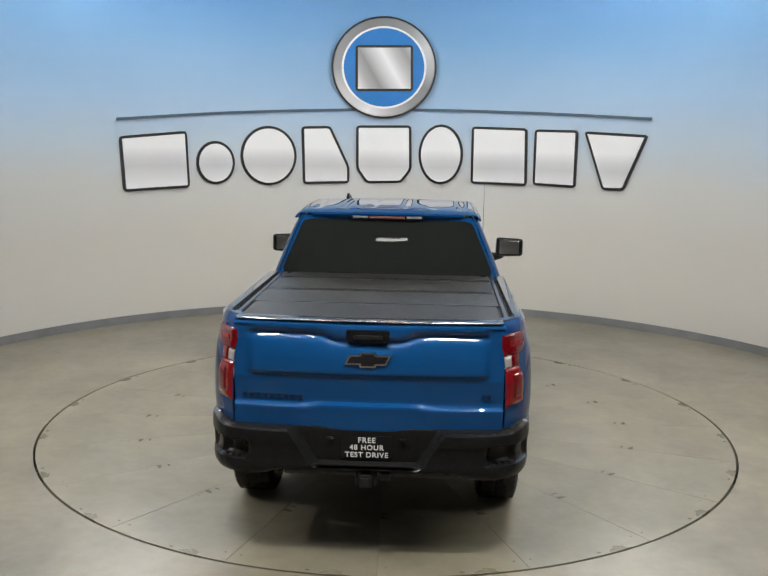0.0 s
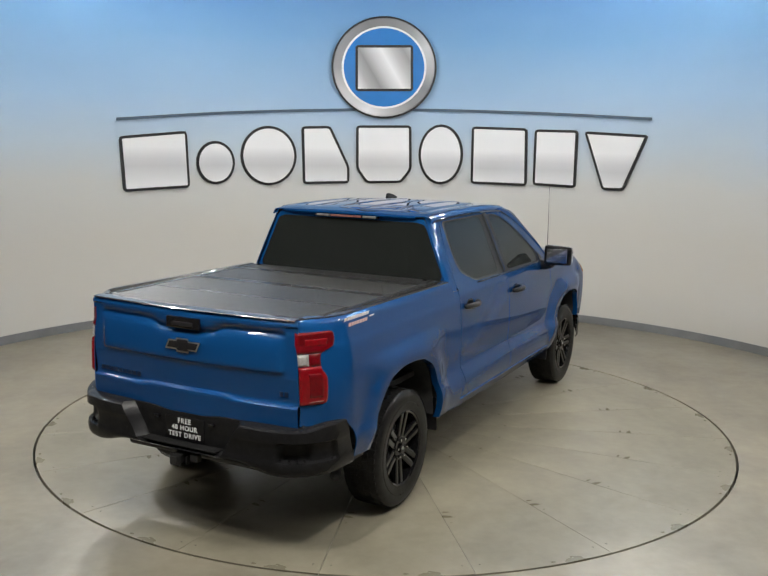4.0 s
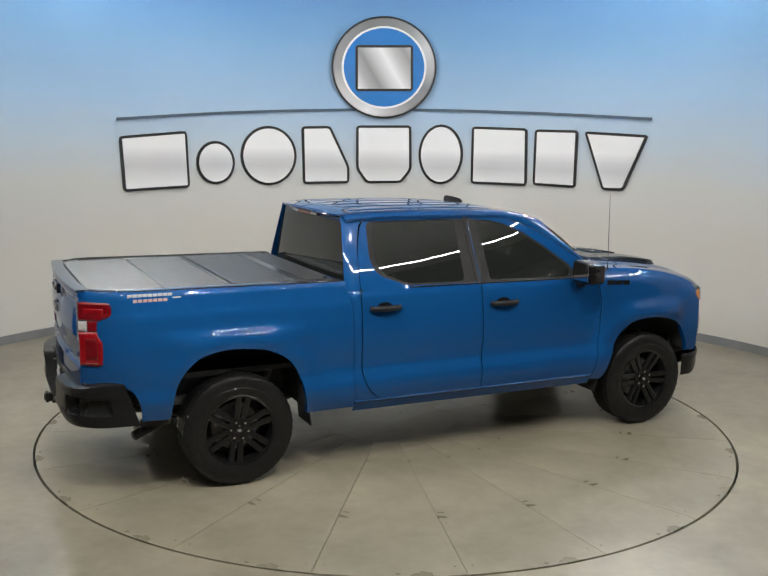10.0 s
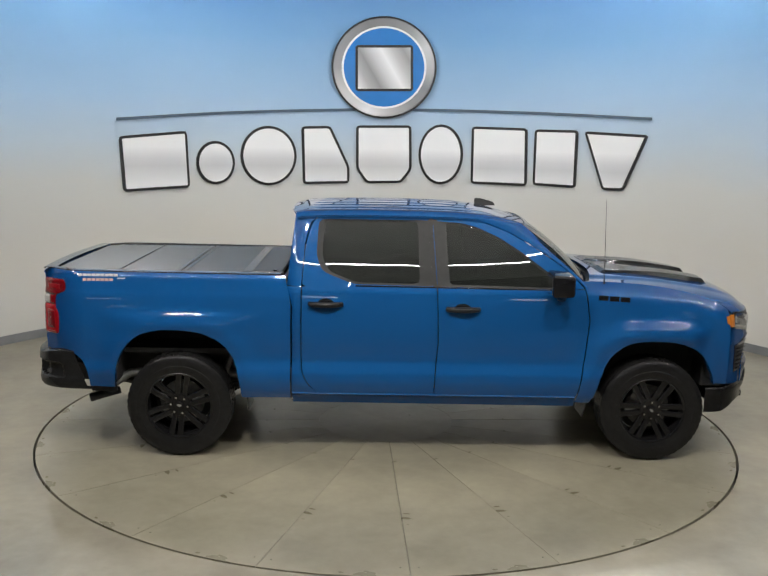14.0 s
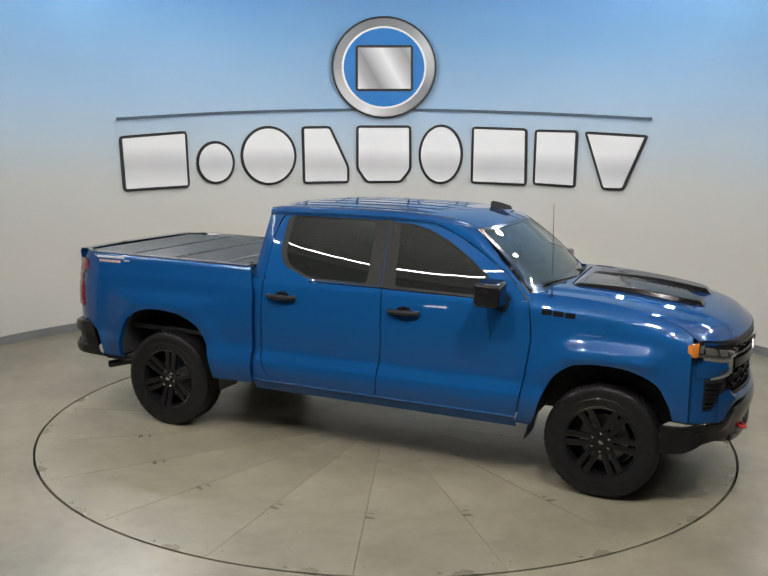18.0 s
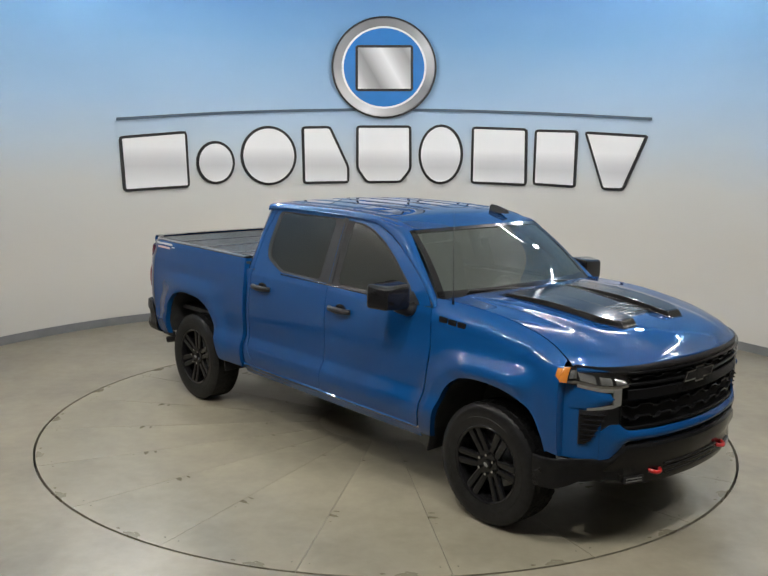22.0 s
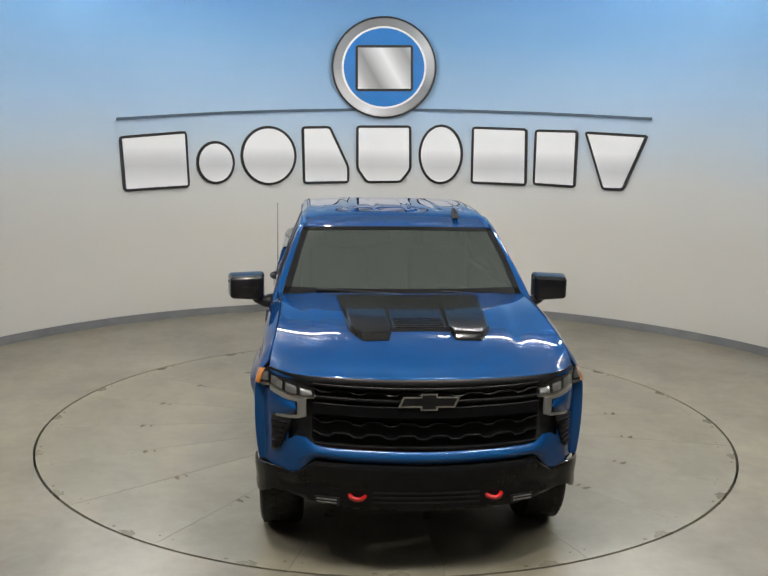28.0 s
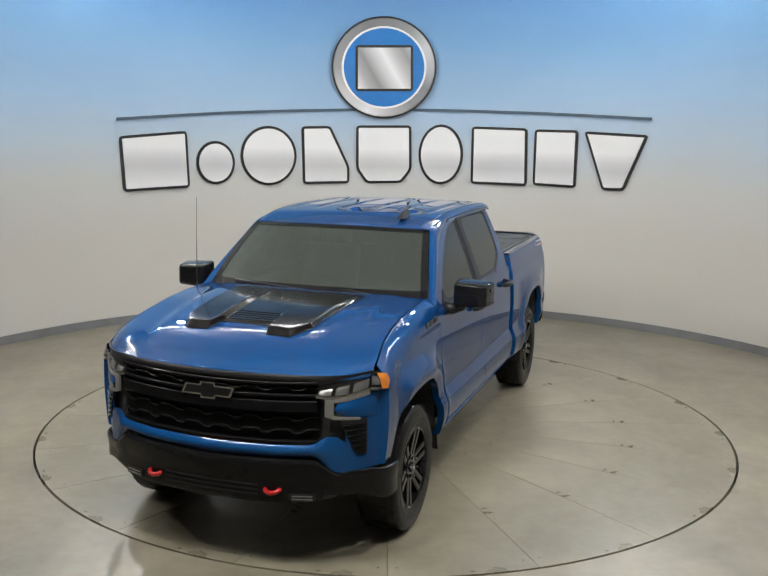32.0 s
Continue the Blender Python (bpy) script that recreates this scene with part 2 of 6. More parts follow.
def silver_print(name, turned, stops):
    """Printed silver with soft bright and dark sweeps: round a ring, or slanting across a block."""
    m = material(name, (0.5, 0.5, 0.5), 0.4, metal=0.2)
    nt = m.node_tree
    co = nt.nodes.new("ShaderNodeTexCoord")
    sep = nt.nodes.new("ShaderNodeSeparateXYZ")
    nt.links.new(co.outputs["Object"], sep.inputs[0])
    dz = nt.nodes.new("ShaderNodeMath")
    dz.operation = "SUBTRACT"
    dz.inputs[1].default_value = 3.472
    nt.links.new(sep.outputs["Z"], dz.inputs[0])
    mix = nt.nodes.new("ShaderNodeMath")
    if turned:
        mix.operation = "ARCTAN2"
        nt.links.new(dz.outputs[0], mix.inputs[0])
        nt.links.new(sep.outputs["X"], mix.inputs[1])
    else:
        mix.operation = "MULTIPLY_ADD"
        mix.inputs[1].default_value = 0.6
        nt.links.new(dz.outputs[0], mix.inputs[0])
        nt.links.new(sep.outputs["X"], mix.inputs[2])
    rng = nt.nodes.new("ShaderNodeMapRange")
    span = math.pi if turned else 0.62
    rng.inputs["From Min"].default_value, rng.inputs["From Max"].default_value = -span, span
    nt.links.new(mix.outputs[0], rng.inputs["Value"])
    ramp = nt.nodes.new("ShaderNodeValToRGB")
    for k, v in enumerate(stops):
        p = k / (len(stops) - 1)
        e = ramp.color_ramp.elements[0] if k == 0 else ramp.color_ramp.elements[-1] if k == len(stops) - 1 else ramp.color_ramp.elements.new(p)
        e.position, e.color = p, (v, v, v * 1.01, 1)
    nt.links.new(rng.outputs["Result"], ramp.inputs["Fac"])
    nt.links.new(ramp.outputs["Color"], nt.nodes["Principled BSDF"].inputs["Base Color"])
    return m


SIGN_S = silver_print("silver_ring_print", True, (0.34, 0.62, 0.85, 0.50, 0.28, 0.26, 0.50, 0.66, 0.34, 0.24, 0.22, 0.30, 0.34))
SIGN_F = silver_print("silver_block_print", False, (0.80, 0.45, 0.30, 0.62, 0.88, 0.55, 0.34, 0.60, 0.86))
SIGN_L = material("slate_blue_sign", (0.07, 0.11, 0.16), 0.5, vary=0.1, scale=6)


def glow(name, colour, strength):
    m = bpy.data.materials.new(name)
    m.use_nodes = True
    b = m.node_tree.nodes["Principled BSDF"]
    b.inputs["Base Color"].default_value = (0.9, 0.9, 0.9, 1)
    b.inputs["Emission Color"].default_value = (*colour, 1)
    b.inputs["Emission Strength"].default_value = strength
    return m


TUBE_M = glow("tube_diffuser", (1.0, 0.975, 0.945), 188)
BATTEN_M = glow("batten_diffuser", (1.0, 0.98, 0.95), 10)
BULB_M = glow("spot_bulb", (1.0, 0.97, 0.92), 60)

# ---------------------------------------------------------------- mesh helpers
ORIGIN = Vector((0, 0, 0))


def mesh_of(name, verts, faces, mat, smooth=True):
    me = bpy.data.meshes.new(name)
    me.from_pydata([tuple(v) for v in verts], [], [tuple(f) for f in faces])
    me.materials.append(mat)
    if smooth:
        me.polygons.foreach_set("use_smooth", [True] * len(me.polygons))
        me.set_sharp_from_angle(angle=radians(32))
    me.update()
    return me


def obj(name, verts, faces, mat, parent=None, label="", smooth=True):
    ob = new(name, mesh_of(name, verts, faces, mat, smooth))
    if parent:
        ob.parent = parent
    if label:
        ob["label"] = label
    return ob


def part(name, bm, mat, parent=None, label="", smooth=False):
    me = bpy.data.meshes.new(name)
    bm.to_mesh(me)
    bm.free()
    me.materials.append(mat)
    if smooth:
        me.polygons.foreach_set("use_smooth", [True] * len(me.polygons))
    ob = new(name, me)
    if parent:
        ob.parent = parent
    if label:
        ob["label"] = label
    return ob


def empty(name, label, category, group="", kind=""):
    return tagged(new(name), label, category, group, kind)


def box_bm(size, at=(0, 0, 0), bevel=0.0, rot=None, seg=2):
    bm = bmesh.new()
    bmesh.ops.create_cube(bm, size=1.0)
    bmesh.ops.scale(bm, vec=size, verts=bm.verts)
    if bevel:
        bmesh.ops.bevel(bm, geom=bm.edges[:], offset=bevel, segments=seg, affect="EDGES", profile=0.6)
    m = Matrix.Translation(at) @ (rot if rot else Matrix())
    bmesh.ops.transform(bm, matrix=m, verts=bm.verts)
    return bm


def join_bm(*bms):
    out = bmesh.new()
    for b in bms:
        me = bpy.data.meshes.new("tmp")
        b.to_mesh(me)
        b.free()
        out.from_mesh(me)
        bpy.data.meshes.remove(me)
    return out


def cyl_bm(r1, r2, depth, at=(0, 0, 0), rot=None, seg=24, bevel=0.0):
    bm = bmesh.new()
    bmesh.ops.create_cone(bm, cap_ends=True, segments=seg, radius1=r1, radius2=r2, depth=depth)
    if bevel:
        rim = [e for e in bm.edges if any(len(f.verts) > 4 for f in e.link_faces)]
        bmesh.ops.bevel(bm, geom=rim, offset=bevel, segments=2, affect="EDGES")
    m = Matrix.Translation(at) @ (rot if rot else Matrix())
    bmesh.ops.transform(bm, matrix=m, verts=bm.verts)
    return bm


def tube_bm(points, radius, seg=10):
    """A round tube along a list of points."""
    bm = bmesh.new()
    rings = []
    pts = [Vector(p) for p in points]
    for i, p in enumerate(pts):
        d = (pts[min(i + 1, len(pts) - 1)] - pts[max(i - 1, 0)]).normalized()
        a = d.orthogonal().normalized() if i == 0 else (a - d * a.dot(d)).normalized()
        c = d.cross(a)
        r = radius[i] if isinstance(radius, (list, tuple)) else radius
        rings.append([bm.verts.new(p + (a * math.cos(k * 2 * math.pi / seg) + c * math.sin(k * 2 * math.pi / seg)) * r) for k in range(seg)])
    for r0, r1 in zip(rings, rings[1:]):
        for k in range(seg):
            bm.faces.new((r0[k], r0[(k + 1) % seg], r1[(k + 1) % seg], r1[k]))
    bm.faces.new(rings[0][::-1])
    bm.faces.new(rings[-1])
    return bm


def polyline(points, n):
    """n points evenly along straight pieces."""
    p = np.array(points, float)
    s = np.concatenate([[0], np.cumsum(np.linalg.norm(np.diff(p, axis=0), axis=1))])
    u = np.linspace(0, s[-1], n)
    return np.stack([np.interp(u, s, p[:, k]) for k in range(p.shape[1])], -1)


def spline(points, n):
    """n points along a smooth curve through all points."""
    p = np.array(points, float)
    q = np.vstack([2 * p[0] - p[1], p, 2 * p[-1] - p[-2]])
    out = []
    m = len(p) - 1
    for u in np.linspace(0, m - 1e-9, n * 4):
        i = int(u)
        t = u - i
        a, b, c, d = q[i], q[i + 1], q[i + 2], q[i + 3]
        out.append(0.5 * (2 * b + (c - a) * t + (2 * a - 5 * b + 4 * c - d) * t * t + (3 * b - a - 3 * c + d) * t ** 3))
    return polyline(out, n)


def smooth01(v):
    v = max(0.0, min(1.0, v))
    return v * v * (3 - 2 * v)


def table(points):
    """A smooth function through (x, value) pairs."""
    s = spline(points, 240)
    return lambda v: float(np.interp(v, s[:, 0], s[:, 1]))


def sheet(name, grid, mat, parent=None, thick=0.004, label="", inward=(0, 0, 0), smooth=True):
    """A curved panel of real thickness from a grid of points; its back lies on the side of `inward`."""
    g = np.array(grid, float)
    ni, nj = g.shape[:2]
    du, dv = np.gradient(g, axis=0), np.gradient(g, axis=1)
    nrm = np.cross(du, dv)
    nrm /= np.linalg.norm(nrm, axis=2, keepdims=True) + 1e-12
    away = g.reshape(-1, 3).mean(0) - np.array(inward, float)
    flip = (nrm.reshape(-1, 3).mean(0) @ away) < 0
    if flip:
        nrm = -nrm
    back = g - nrm * thick
    verts = np.concatenate([g.reshape(-1, 3), back.reshape(-1, 3)]).tolist()
    faces = []
    n = ni * nj
    idx = lambda i, j: i * nj + j
    for i in range(ni - 1):
        for j in range(nj - 1):
            a, b, c, d = idx(i, j), idx(i + 1, j), idx(i + 1, j + 1), idx(i, j + 1)
            f = (a, b, c, d)
            if flip:
                f = f[::-1]
            faces.append(f)
            faces.append(tuple(n + k for k in f[::-1]))
    rim = [(i, 0) for i in range(ni)] + [(ni - 1, j) for j in range(1, nj)] + [(i, nj - 1) for i in range(ni - 2, -1, -1)] + [(0, j) for j in range(nj - 2, 0, -1)]
    start = len(verts)
    for i, j in rim:
        verts.append(g[i, j].tolist())
        verts.append(back[i, j].tolist())
    m = len(rim)
    for k in range(m):
        a, b = start + 2 * k, start + 2 * ((k + 1) % m)
        f = (a, a + 1, b + 1, b)
        faces.append(f[::-1] if flip else f)
    return obj(name, verts, faces, mat, parent, label, smooth)


def ring_sheet(name, outer, inner, mat, parent, thick=0.004, label="", inward=(0, 0, 0), steps=2):
    """A frame between two closed outlines with equal counts of 3D points."""
    o, i = np.array(outer, float), np.array(inner, float)
    grid = [[o[k % len(o)] * (1 - s / steps) + i[k % len(o)] * (s / steps) for s in range(steps + 1)] for k in range(len(o) + 1)]
    return sheet(name, grid, mat, parent, thick, label, inward)


def around(outline, centre, n):
    """Resample a closed outline to n points by the angle round a centre."""
    p = polyline(list(outline) + [outline[0]], 720)
    ang = np.unwrap(np.arctan2(p[:, 1] - centre[1], p[:, 0] - centre[0]))
    if ang[-1] < ang[0]:
        p, ang = p[::-1], ang[::-1]
    want = np.linspace(0, 2 * np.pi, n, endpoint=False) - np.pi
    base = ang[0]
    want = base + (want - base) % (2 * np.pi)
    return np.stack([np.interp(want, ang, p[:, k]) for k in range(2)], -1)


def rounded(points, r, seg=5):
    """Round the corners of a closed 2D outline."""
    out = []
    n = len(points)
    for k in range(n):
        a, b, c = (np.array(points[(k + d) % n], float) for d in (-1, 0, 1))
        u, v = a - b, c - b
        lu, lv = np.linalg.norm(u), np.linalg.norm(v)
        rr = min(r, lu * 0.45, lv * 0.45)
        p, q = b + u / lu * rr, b + v / lv * rr
        for s in range(seg + 1):
            t = s / seg
            out.append(tuple((1 - t) ** 2 * p + 2 * t * (1 - t) * b + t * t * q))
    return out


def plate_prism(name, outline, place, depth0, depth1, mat, parent=None, label="", smooth=False, chamfer=0.0):
    """A solid plate: a 2D outline, put in space by place(u, v, depth)."""
    n = len(outline)
    c = np.array(outline).mean(0)
    verts = [place(u, v, depth0) for u, v in outline]
    if chamfer:
        verts += [place(u, v, depth1 - math.copysign(chamfer, depth1 - depth0)) for u, v in outline]
        inn = []
        for u, v in outline:
            d = np.array((u, v)) - c
            L = np.linalg.norm(d) + 1e-9
            inn.append(tuple(c + d * (1 - chamfer / L)))
        verts += [place(u, v, depth1) for u, v in inn]
        rings = 3
    else:
        verts += [place(u, v, depth1) for u, v in outline]
        rings = 2
    faces = [tuple(range(n))[::-1], tuple(range((rings - 1) * n, rings * n))]
    for r in range(rings - 1):
        for k in range(n):
            faces.append((r * n + k, r * n + (k + 1) % n, (r + 1) * n + (k + 1) % n, (r + 1) * n + k))
    ob = obj(name, verts, faces, mat, parent, label, smooth)
    bm = bmesh.new()
    bm.from_mesh(ob.data)
    bmesh.ops.recalc_face_normals(bm, faces=bm.faces)
    bmesh.ops.triangulate(bm, faces=[f for f in bm.faces if len(f.verts) > 4])
    bm.to_mesh(ob.data)
    bm.free()
    return ob


def words(text, size, mat, parent, m, label="", depth=0.0006):
    cu = bpy.data.curves.new("lettering", "FONT")
    cu.body, cu.size, cu.align_x, cu.align_y, cu.extrude, cu.space_character = text, size, "CENTER", "CENTER", depth, 1.15
    cu.offset = size * 0.018
    tmp = new("lettering_curve", cu)
    bpy.context.view_layer.update()
    me = bpy.data.meshes.new_from_object(tmp.evaluated_get(bpy.context.evaluated_depsgraph_get()))
    bpy.data.objects.remove(tmp)
    me.materials.clear()
    me.materials.append(mat)
    ob = new("lettering", me)
    ob.matrix_basis = m
    ob.parent = parent
    if label:
        ob["label"] = label
    return ob


# ---------------------------------------------------------------- the room
TABLE_R = 2.972
GAP = 0.020


def arc_wall(name, r0, r1, z0, z1, a0, a1, mat, n=120, label="", rows=1):
    """Upright wall on an arc; angles in degrees from +y towards +x."""
    verts, faces = [], []
    for k in range(n + 1):
        a = radians(a0 + (a1 - a0) * k / n)
        for r, z in ((r0, z0), (r0, z1), (r1, z1), (r1, z0)):
            verts.append((r * math.sin(a), r * math.cos(a), z))
    for k in range(n):
        for j in range(4):
            a, b = k * 4 + j, k * 4 + (j + 1) % 4
            faces.append((a, b, b + 4, a + 4))
    faces += [(0, 3, 2, 1), (n * 4, n * 4 + 1, n * 4 + 2, n * 4 + 3)]
    ob = obj(name, verts, faces, mat, None, label, smooth=False)
    bm = bmesh.new()
    bm.from_mesh(ob.data)
    bmesh.ops.recalc_face_normals(bm, faces=bm.faces)
    for f in bm.faces:
        f.smooth = abs(f.normal.z) < 0.5
    for e in bm.edges:
        if len(e.link_faces) == 2 and e.calc_face_angle(0) > 0.6:
            e.smooth = False
    bm.to_mesh(ob.data)
    bm.free()
    return ob


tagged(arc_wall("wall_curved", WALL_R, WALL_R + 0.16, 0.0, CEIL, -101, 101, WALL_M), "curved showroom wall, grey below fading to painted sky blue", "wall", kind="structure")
tagged(arc_wall("baseboard", WALL_R - 0.012, WALL_R - 0.002, 0.0, 0.105, -101, 101, BASE_M), "grey vinyl baseboard along the curved wall", "baseboard", kind="structure")


def build_floor():
    """One slab with a round opening for the turntable."""
    n = 128
    verts, faces = [], []
    half = 11.0
    for k in range(n):
        a = 2 * math.pi * k / n
        s, c = math.sin(a), math.cos(a)
        far = half / max(abs(s), abs(c))
        verts += [((TABLE_R + GAP) * s, (TABLE_R + GAP) * c, -0.12), ((TABLE_R + GAP) * s, (TABLE_R + GAP) * c, 0.0), (far * s, far * c, 0.0)]
    for k in range(n):
        a, b = 3 * k, 3 * ((k + 1) % n)
        faces += [(a, a + 1, b + 1, b), (a + 1, a + 2, b + 2, b + 1)]
    ob = obj("floor", verts, faces, FLOOR_M, smooth=False)
    bm = bmesh.new()
    bm.from_mesh(ob.data)
    for f in bm.faces:
        if f.normal.z < -0.5:
            f.normal_flip()
    bm.to_mesh(ob.data)
    bm.free()
    tagged(ob, "sealed grey-beige concrete showroom floor, faintly stained", "floor", kind="structure")
    pit = part("turntable_pit", cyl_bm(TABLE_R + 0.3, TABLE_R + 0.3, 0.05, (0, 0, -0.16), seg=96), GAP_M)
    tagged(pit, "dark pit under the turntable plates", "pit", kind="structure")


build_floor()


def build_room():
    top = CEIL + 1.6
    for name, at, size in (("wall_back", (0, -11.0, top / 2), (22, 0.2, top)), ("wall_left", (-11.0, 0, top / 2), (0.2, 22, top)),
                           ("wall_right", (11.0, 0, top / 2), (0.2, 22, top)), ("wall_front", (0, 11.0, top / 2), (22, 0.2, top))):
        tagged(part(name, box_bm(size, at), ROOM_M), "plain grey painted room wall", "wall", kind="structure")
    # the ceiling follows the wall's sweep and draws in over the open side
    rim = []
    for k in range(120):
        d = -180 + 3 * k
        r = 7.38 - 0.40 * smooth01(1 - abs(d) / 60)
        rim.append((r * math.sin(radians(d)), -r * math.cos(radians(d))))
    ceiling = plate_prism("ceiling", rim, lambda u, v, k: (u, v, CEIL + k), 0.002, 0.12, CEIL_M)
    tagged(ceiling, "pale rounded ceiling over the turntable", "ceiling", kind="structure")
    tagged(part("roof_deck", box_bm((22.4, 22.4, 0.2), (0, 0, top + 0.1)), ROOM_M), "dark roof over the room", "ceiling", kind="structure")


build_room()

TURN = 87.196
RATE = 6.148
turntable = empty("turntable", "round concrete-faced car turntable with radial seams, turning", "turntable")


def build_turntable():
    hub_r = 0.60
    n_wedge = 20
    seg = 8
    first = -88.0 + 9.0
    # one wedge, shared by all
    half = radians(9.0)
    gap = 0.0016
    outline = []
    for k in range(seg + 1):
        a = -half + 2 * half * k / seg
        outline.append((TABLE_R * math.cos(a), TABLE_R * math.sin(a)))
    for k in range(5):
        a = half - 2 * half * k / 4
        outline.append(((hub_r + 0.001) * math.cos(a), (hub_r + 0.001) * math.sin(a)))
    pts = []
    for x, y in outline:
        a, r = math.atan2(y, x), math.hypot(x, y)
        lim = half - gap / r
        a = max(-lim, min(lim, a))
        pts.append((r * math.cos(a), r * math.sin(a)))
    n = len(pts)
    verts = [(x, y, 0.0) for x, y in pts] + [(x, y, -0.05) for x, y in pts]
    faces = [tuple(range(n))] + [(k, n + k, n + (k + 1) % n, (k + 1) % n) for k in range(n)]
    me = mesh_of("floor_plate", verts, faces, PLATE_M, smooth=False)
    bolt_me = bpy.data.meshes.new("bolt")
    b = cyl_bm(0.006, 0.005, 0.003, seg=8)
    b.to_mesh(bolt_me)
    b.free()
    bolt_me.materials.append(BOLT_M)
    for k in range(n_wedge):
        ob = new("floor_plate", me)
        ob.parent = turntable
        ob.matrix_basis = pose(0, 0, 0, 0, 0, first + 18.0 * k)
        for r in (2.86,):
            for side in (-1, 1):
                a = radians(9.0) * side - side * 0.055 / r
                bo = new("bolt", bolt_me)
                bo.parent = turntable
                bo.matrix_basis = pose(0, 0, 0, 0, 0, first + 18.0 * k) @ pose(r * math.cos(a), r * math.sin(a), 0.001)
    part("hub_plate", cyl_bm(hub_r - 0.001, hub_r - 0.001, 0.05, (0, 0, -0.0255), seg=64), PLATE_M, turntable)


build_turntable()


# ---------------------------------------------------------------- wall sign: plain shapes
def on_wall(s, z, off):
    a = s / WALL_R
    r = WALL_R - off
    return (r * math.sin(a), r * math.cos(a), z)


def ellipse(cx, cz, rx, rz, n=40):
    return [(cx + rx * math.cos(2 * math.pi * k / n), cz + rz * math.sin(2 * math.pi * k / n)) for k in range(n)]


def shrink(outline, d):
    p = np.array(outline)
    n = len(p)
    out = []
    area = sum(p[k][0] * p[(k + 1) % n][1] - p[(k + 1) % n][0] * p[k][1] for k in range(n))
    sg = 1 if area > 0 else -1
    for k in range(n):
        a, b, c = p[k - 1], p[k], p[(k + 1) % n]
        t = (c - a) / (np.linalg.norm(c - a) + 1e-9)
        out.append(tuple(b + sg * d * np.array((-t[1], t[0]))))
    return out


def dense(outline, n=80):
    return [tuple(q) for q in polyline(list(outline) + [outline[0]], n + 1)[:-1]]


SHAPES = [
    ("sign_block", [(-3.843, 2.473), (-2.900, 2.555), (-2.868, 1.791), (-3.801, 1.754)]),
    ("sign_disc", ellipse(-2.500, 2.128, 0.272, 0.296)),
    ("sign_disc", ellipse(-1.745, 2.226, 0.400, 0.414)),
    ("sign_block", [(-1.275, 2.641), (-0.860, 2.655), (-0.583, 2.083), (-0.583, 1.845), (-1.254, 1.827)]),
    ("sign_block", [(-0.492, 2.667), (0.299, 2.679), (0.315, 2.05), (0.17, 1.858), (-0.34, 1.846), (-0.488, 2.05)]),
    ("sign_disc", ellipse(0.729, 2.274, 0.320, 0.424)),
    ("sign_block", [(1.165, 2.677), (1.956, 2.660), (1.976, 1.860), (1.169, 1.870)]),
    ("sign_block", [(2.060, 2.647), (2.671, 2.641), (2.670, 1.860), (2.059, 1.877)]),
    ("sign_block", [(2.753, 2.629), (3.647, 2.589), (3.344, 1.851), (3.043, 1.850)]),
]


def build_sign():
    for name, outline in SHAPES:
        shape = outline if name == "sign_disc" else rounded(outline, 0.05, 3)
        shape = dense(shape, 72)
        t = empty(name, "white wall sign shape with black edge on curved wall", "sign", "wall sign shapes")
        plate_prism("edge", shape, on_wall, 0.003, 0.030, SIGN_K, t, "black edge")
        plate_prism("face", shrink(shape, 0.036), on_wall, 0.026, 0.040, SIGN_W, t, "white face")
    rnd = empty("sign_roundel", "round blue wall emblem with silver ring, plain block inside", "sign")
    c = (-0.106, 3.472)
    plate_prism("edge", ellipse(*c, 0.748, 0.703, 72), on_wall, 0.034, 0.060, SIGN_K, rnd, "black edge")
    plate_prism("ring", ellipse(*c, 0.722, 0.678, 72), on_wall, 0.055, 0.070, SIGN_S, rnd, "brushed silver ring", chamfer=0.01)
    plate_prism("inner_edge", ellipse(*c, 0.605, 0.566, 72), on_wall, 0.060, 0.076, SIGN_W, rnd, "white inner ring")
    plate_prism("disc", ellipse(*c, 0.575, 0.538, 72), on_wall, 0.070, 0.080, SIGN_B, rnd, "blue disc")
    blk = dense(rounded([(-0.517, 3.773), (0.304, 3.786), (0.317, 3.152), (-0.511, 3.139)], 0.03, 3), 64)
    plate_prism("block_edge", blk, on_wall, 0.075, 0.090, SIGN_K, rnd, "black edge")
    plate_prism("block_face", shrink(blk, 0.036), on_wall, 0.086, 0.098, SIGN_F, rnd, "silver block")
    line = spline([(-3.862, 2.690), (-2.072, 2.821), (-0.097, 2.893), (1.823, 2.873), (3.674, 2.795)], 90)
    verts, faces = [], []
    for (s, z) in line:
        for off, dz in ((0.003, -0.019), (0.003, 0.019), (0.02, 0.019), (0.02, -0.019)):
            verts.append(on_wall(s, z + dz, off))
    for k in range(len(line) - 1):
        for j in range(4):
            a, b = 4 * k + j, 4 * k + (j + 1) % 4
            faces.append((a, b, b + 4, a + 4))
    faces += [(0, 1, 2, 3), tuple(len(verts) - 1 - k for k in range(4))]
    tagged(obj("sign_line", verts, faces, SIGN_L, smooth=False), "thin slate-blue curved bar on the wall", "sign")


build_sign()


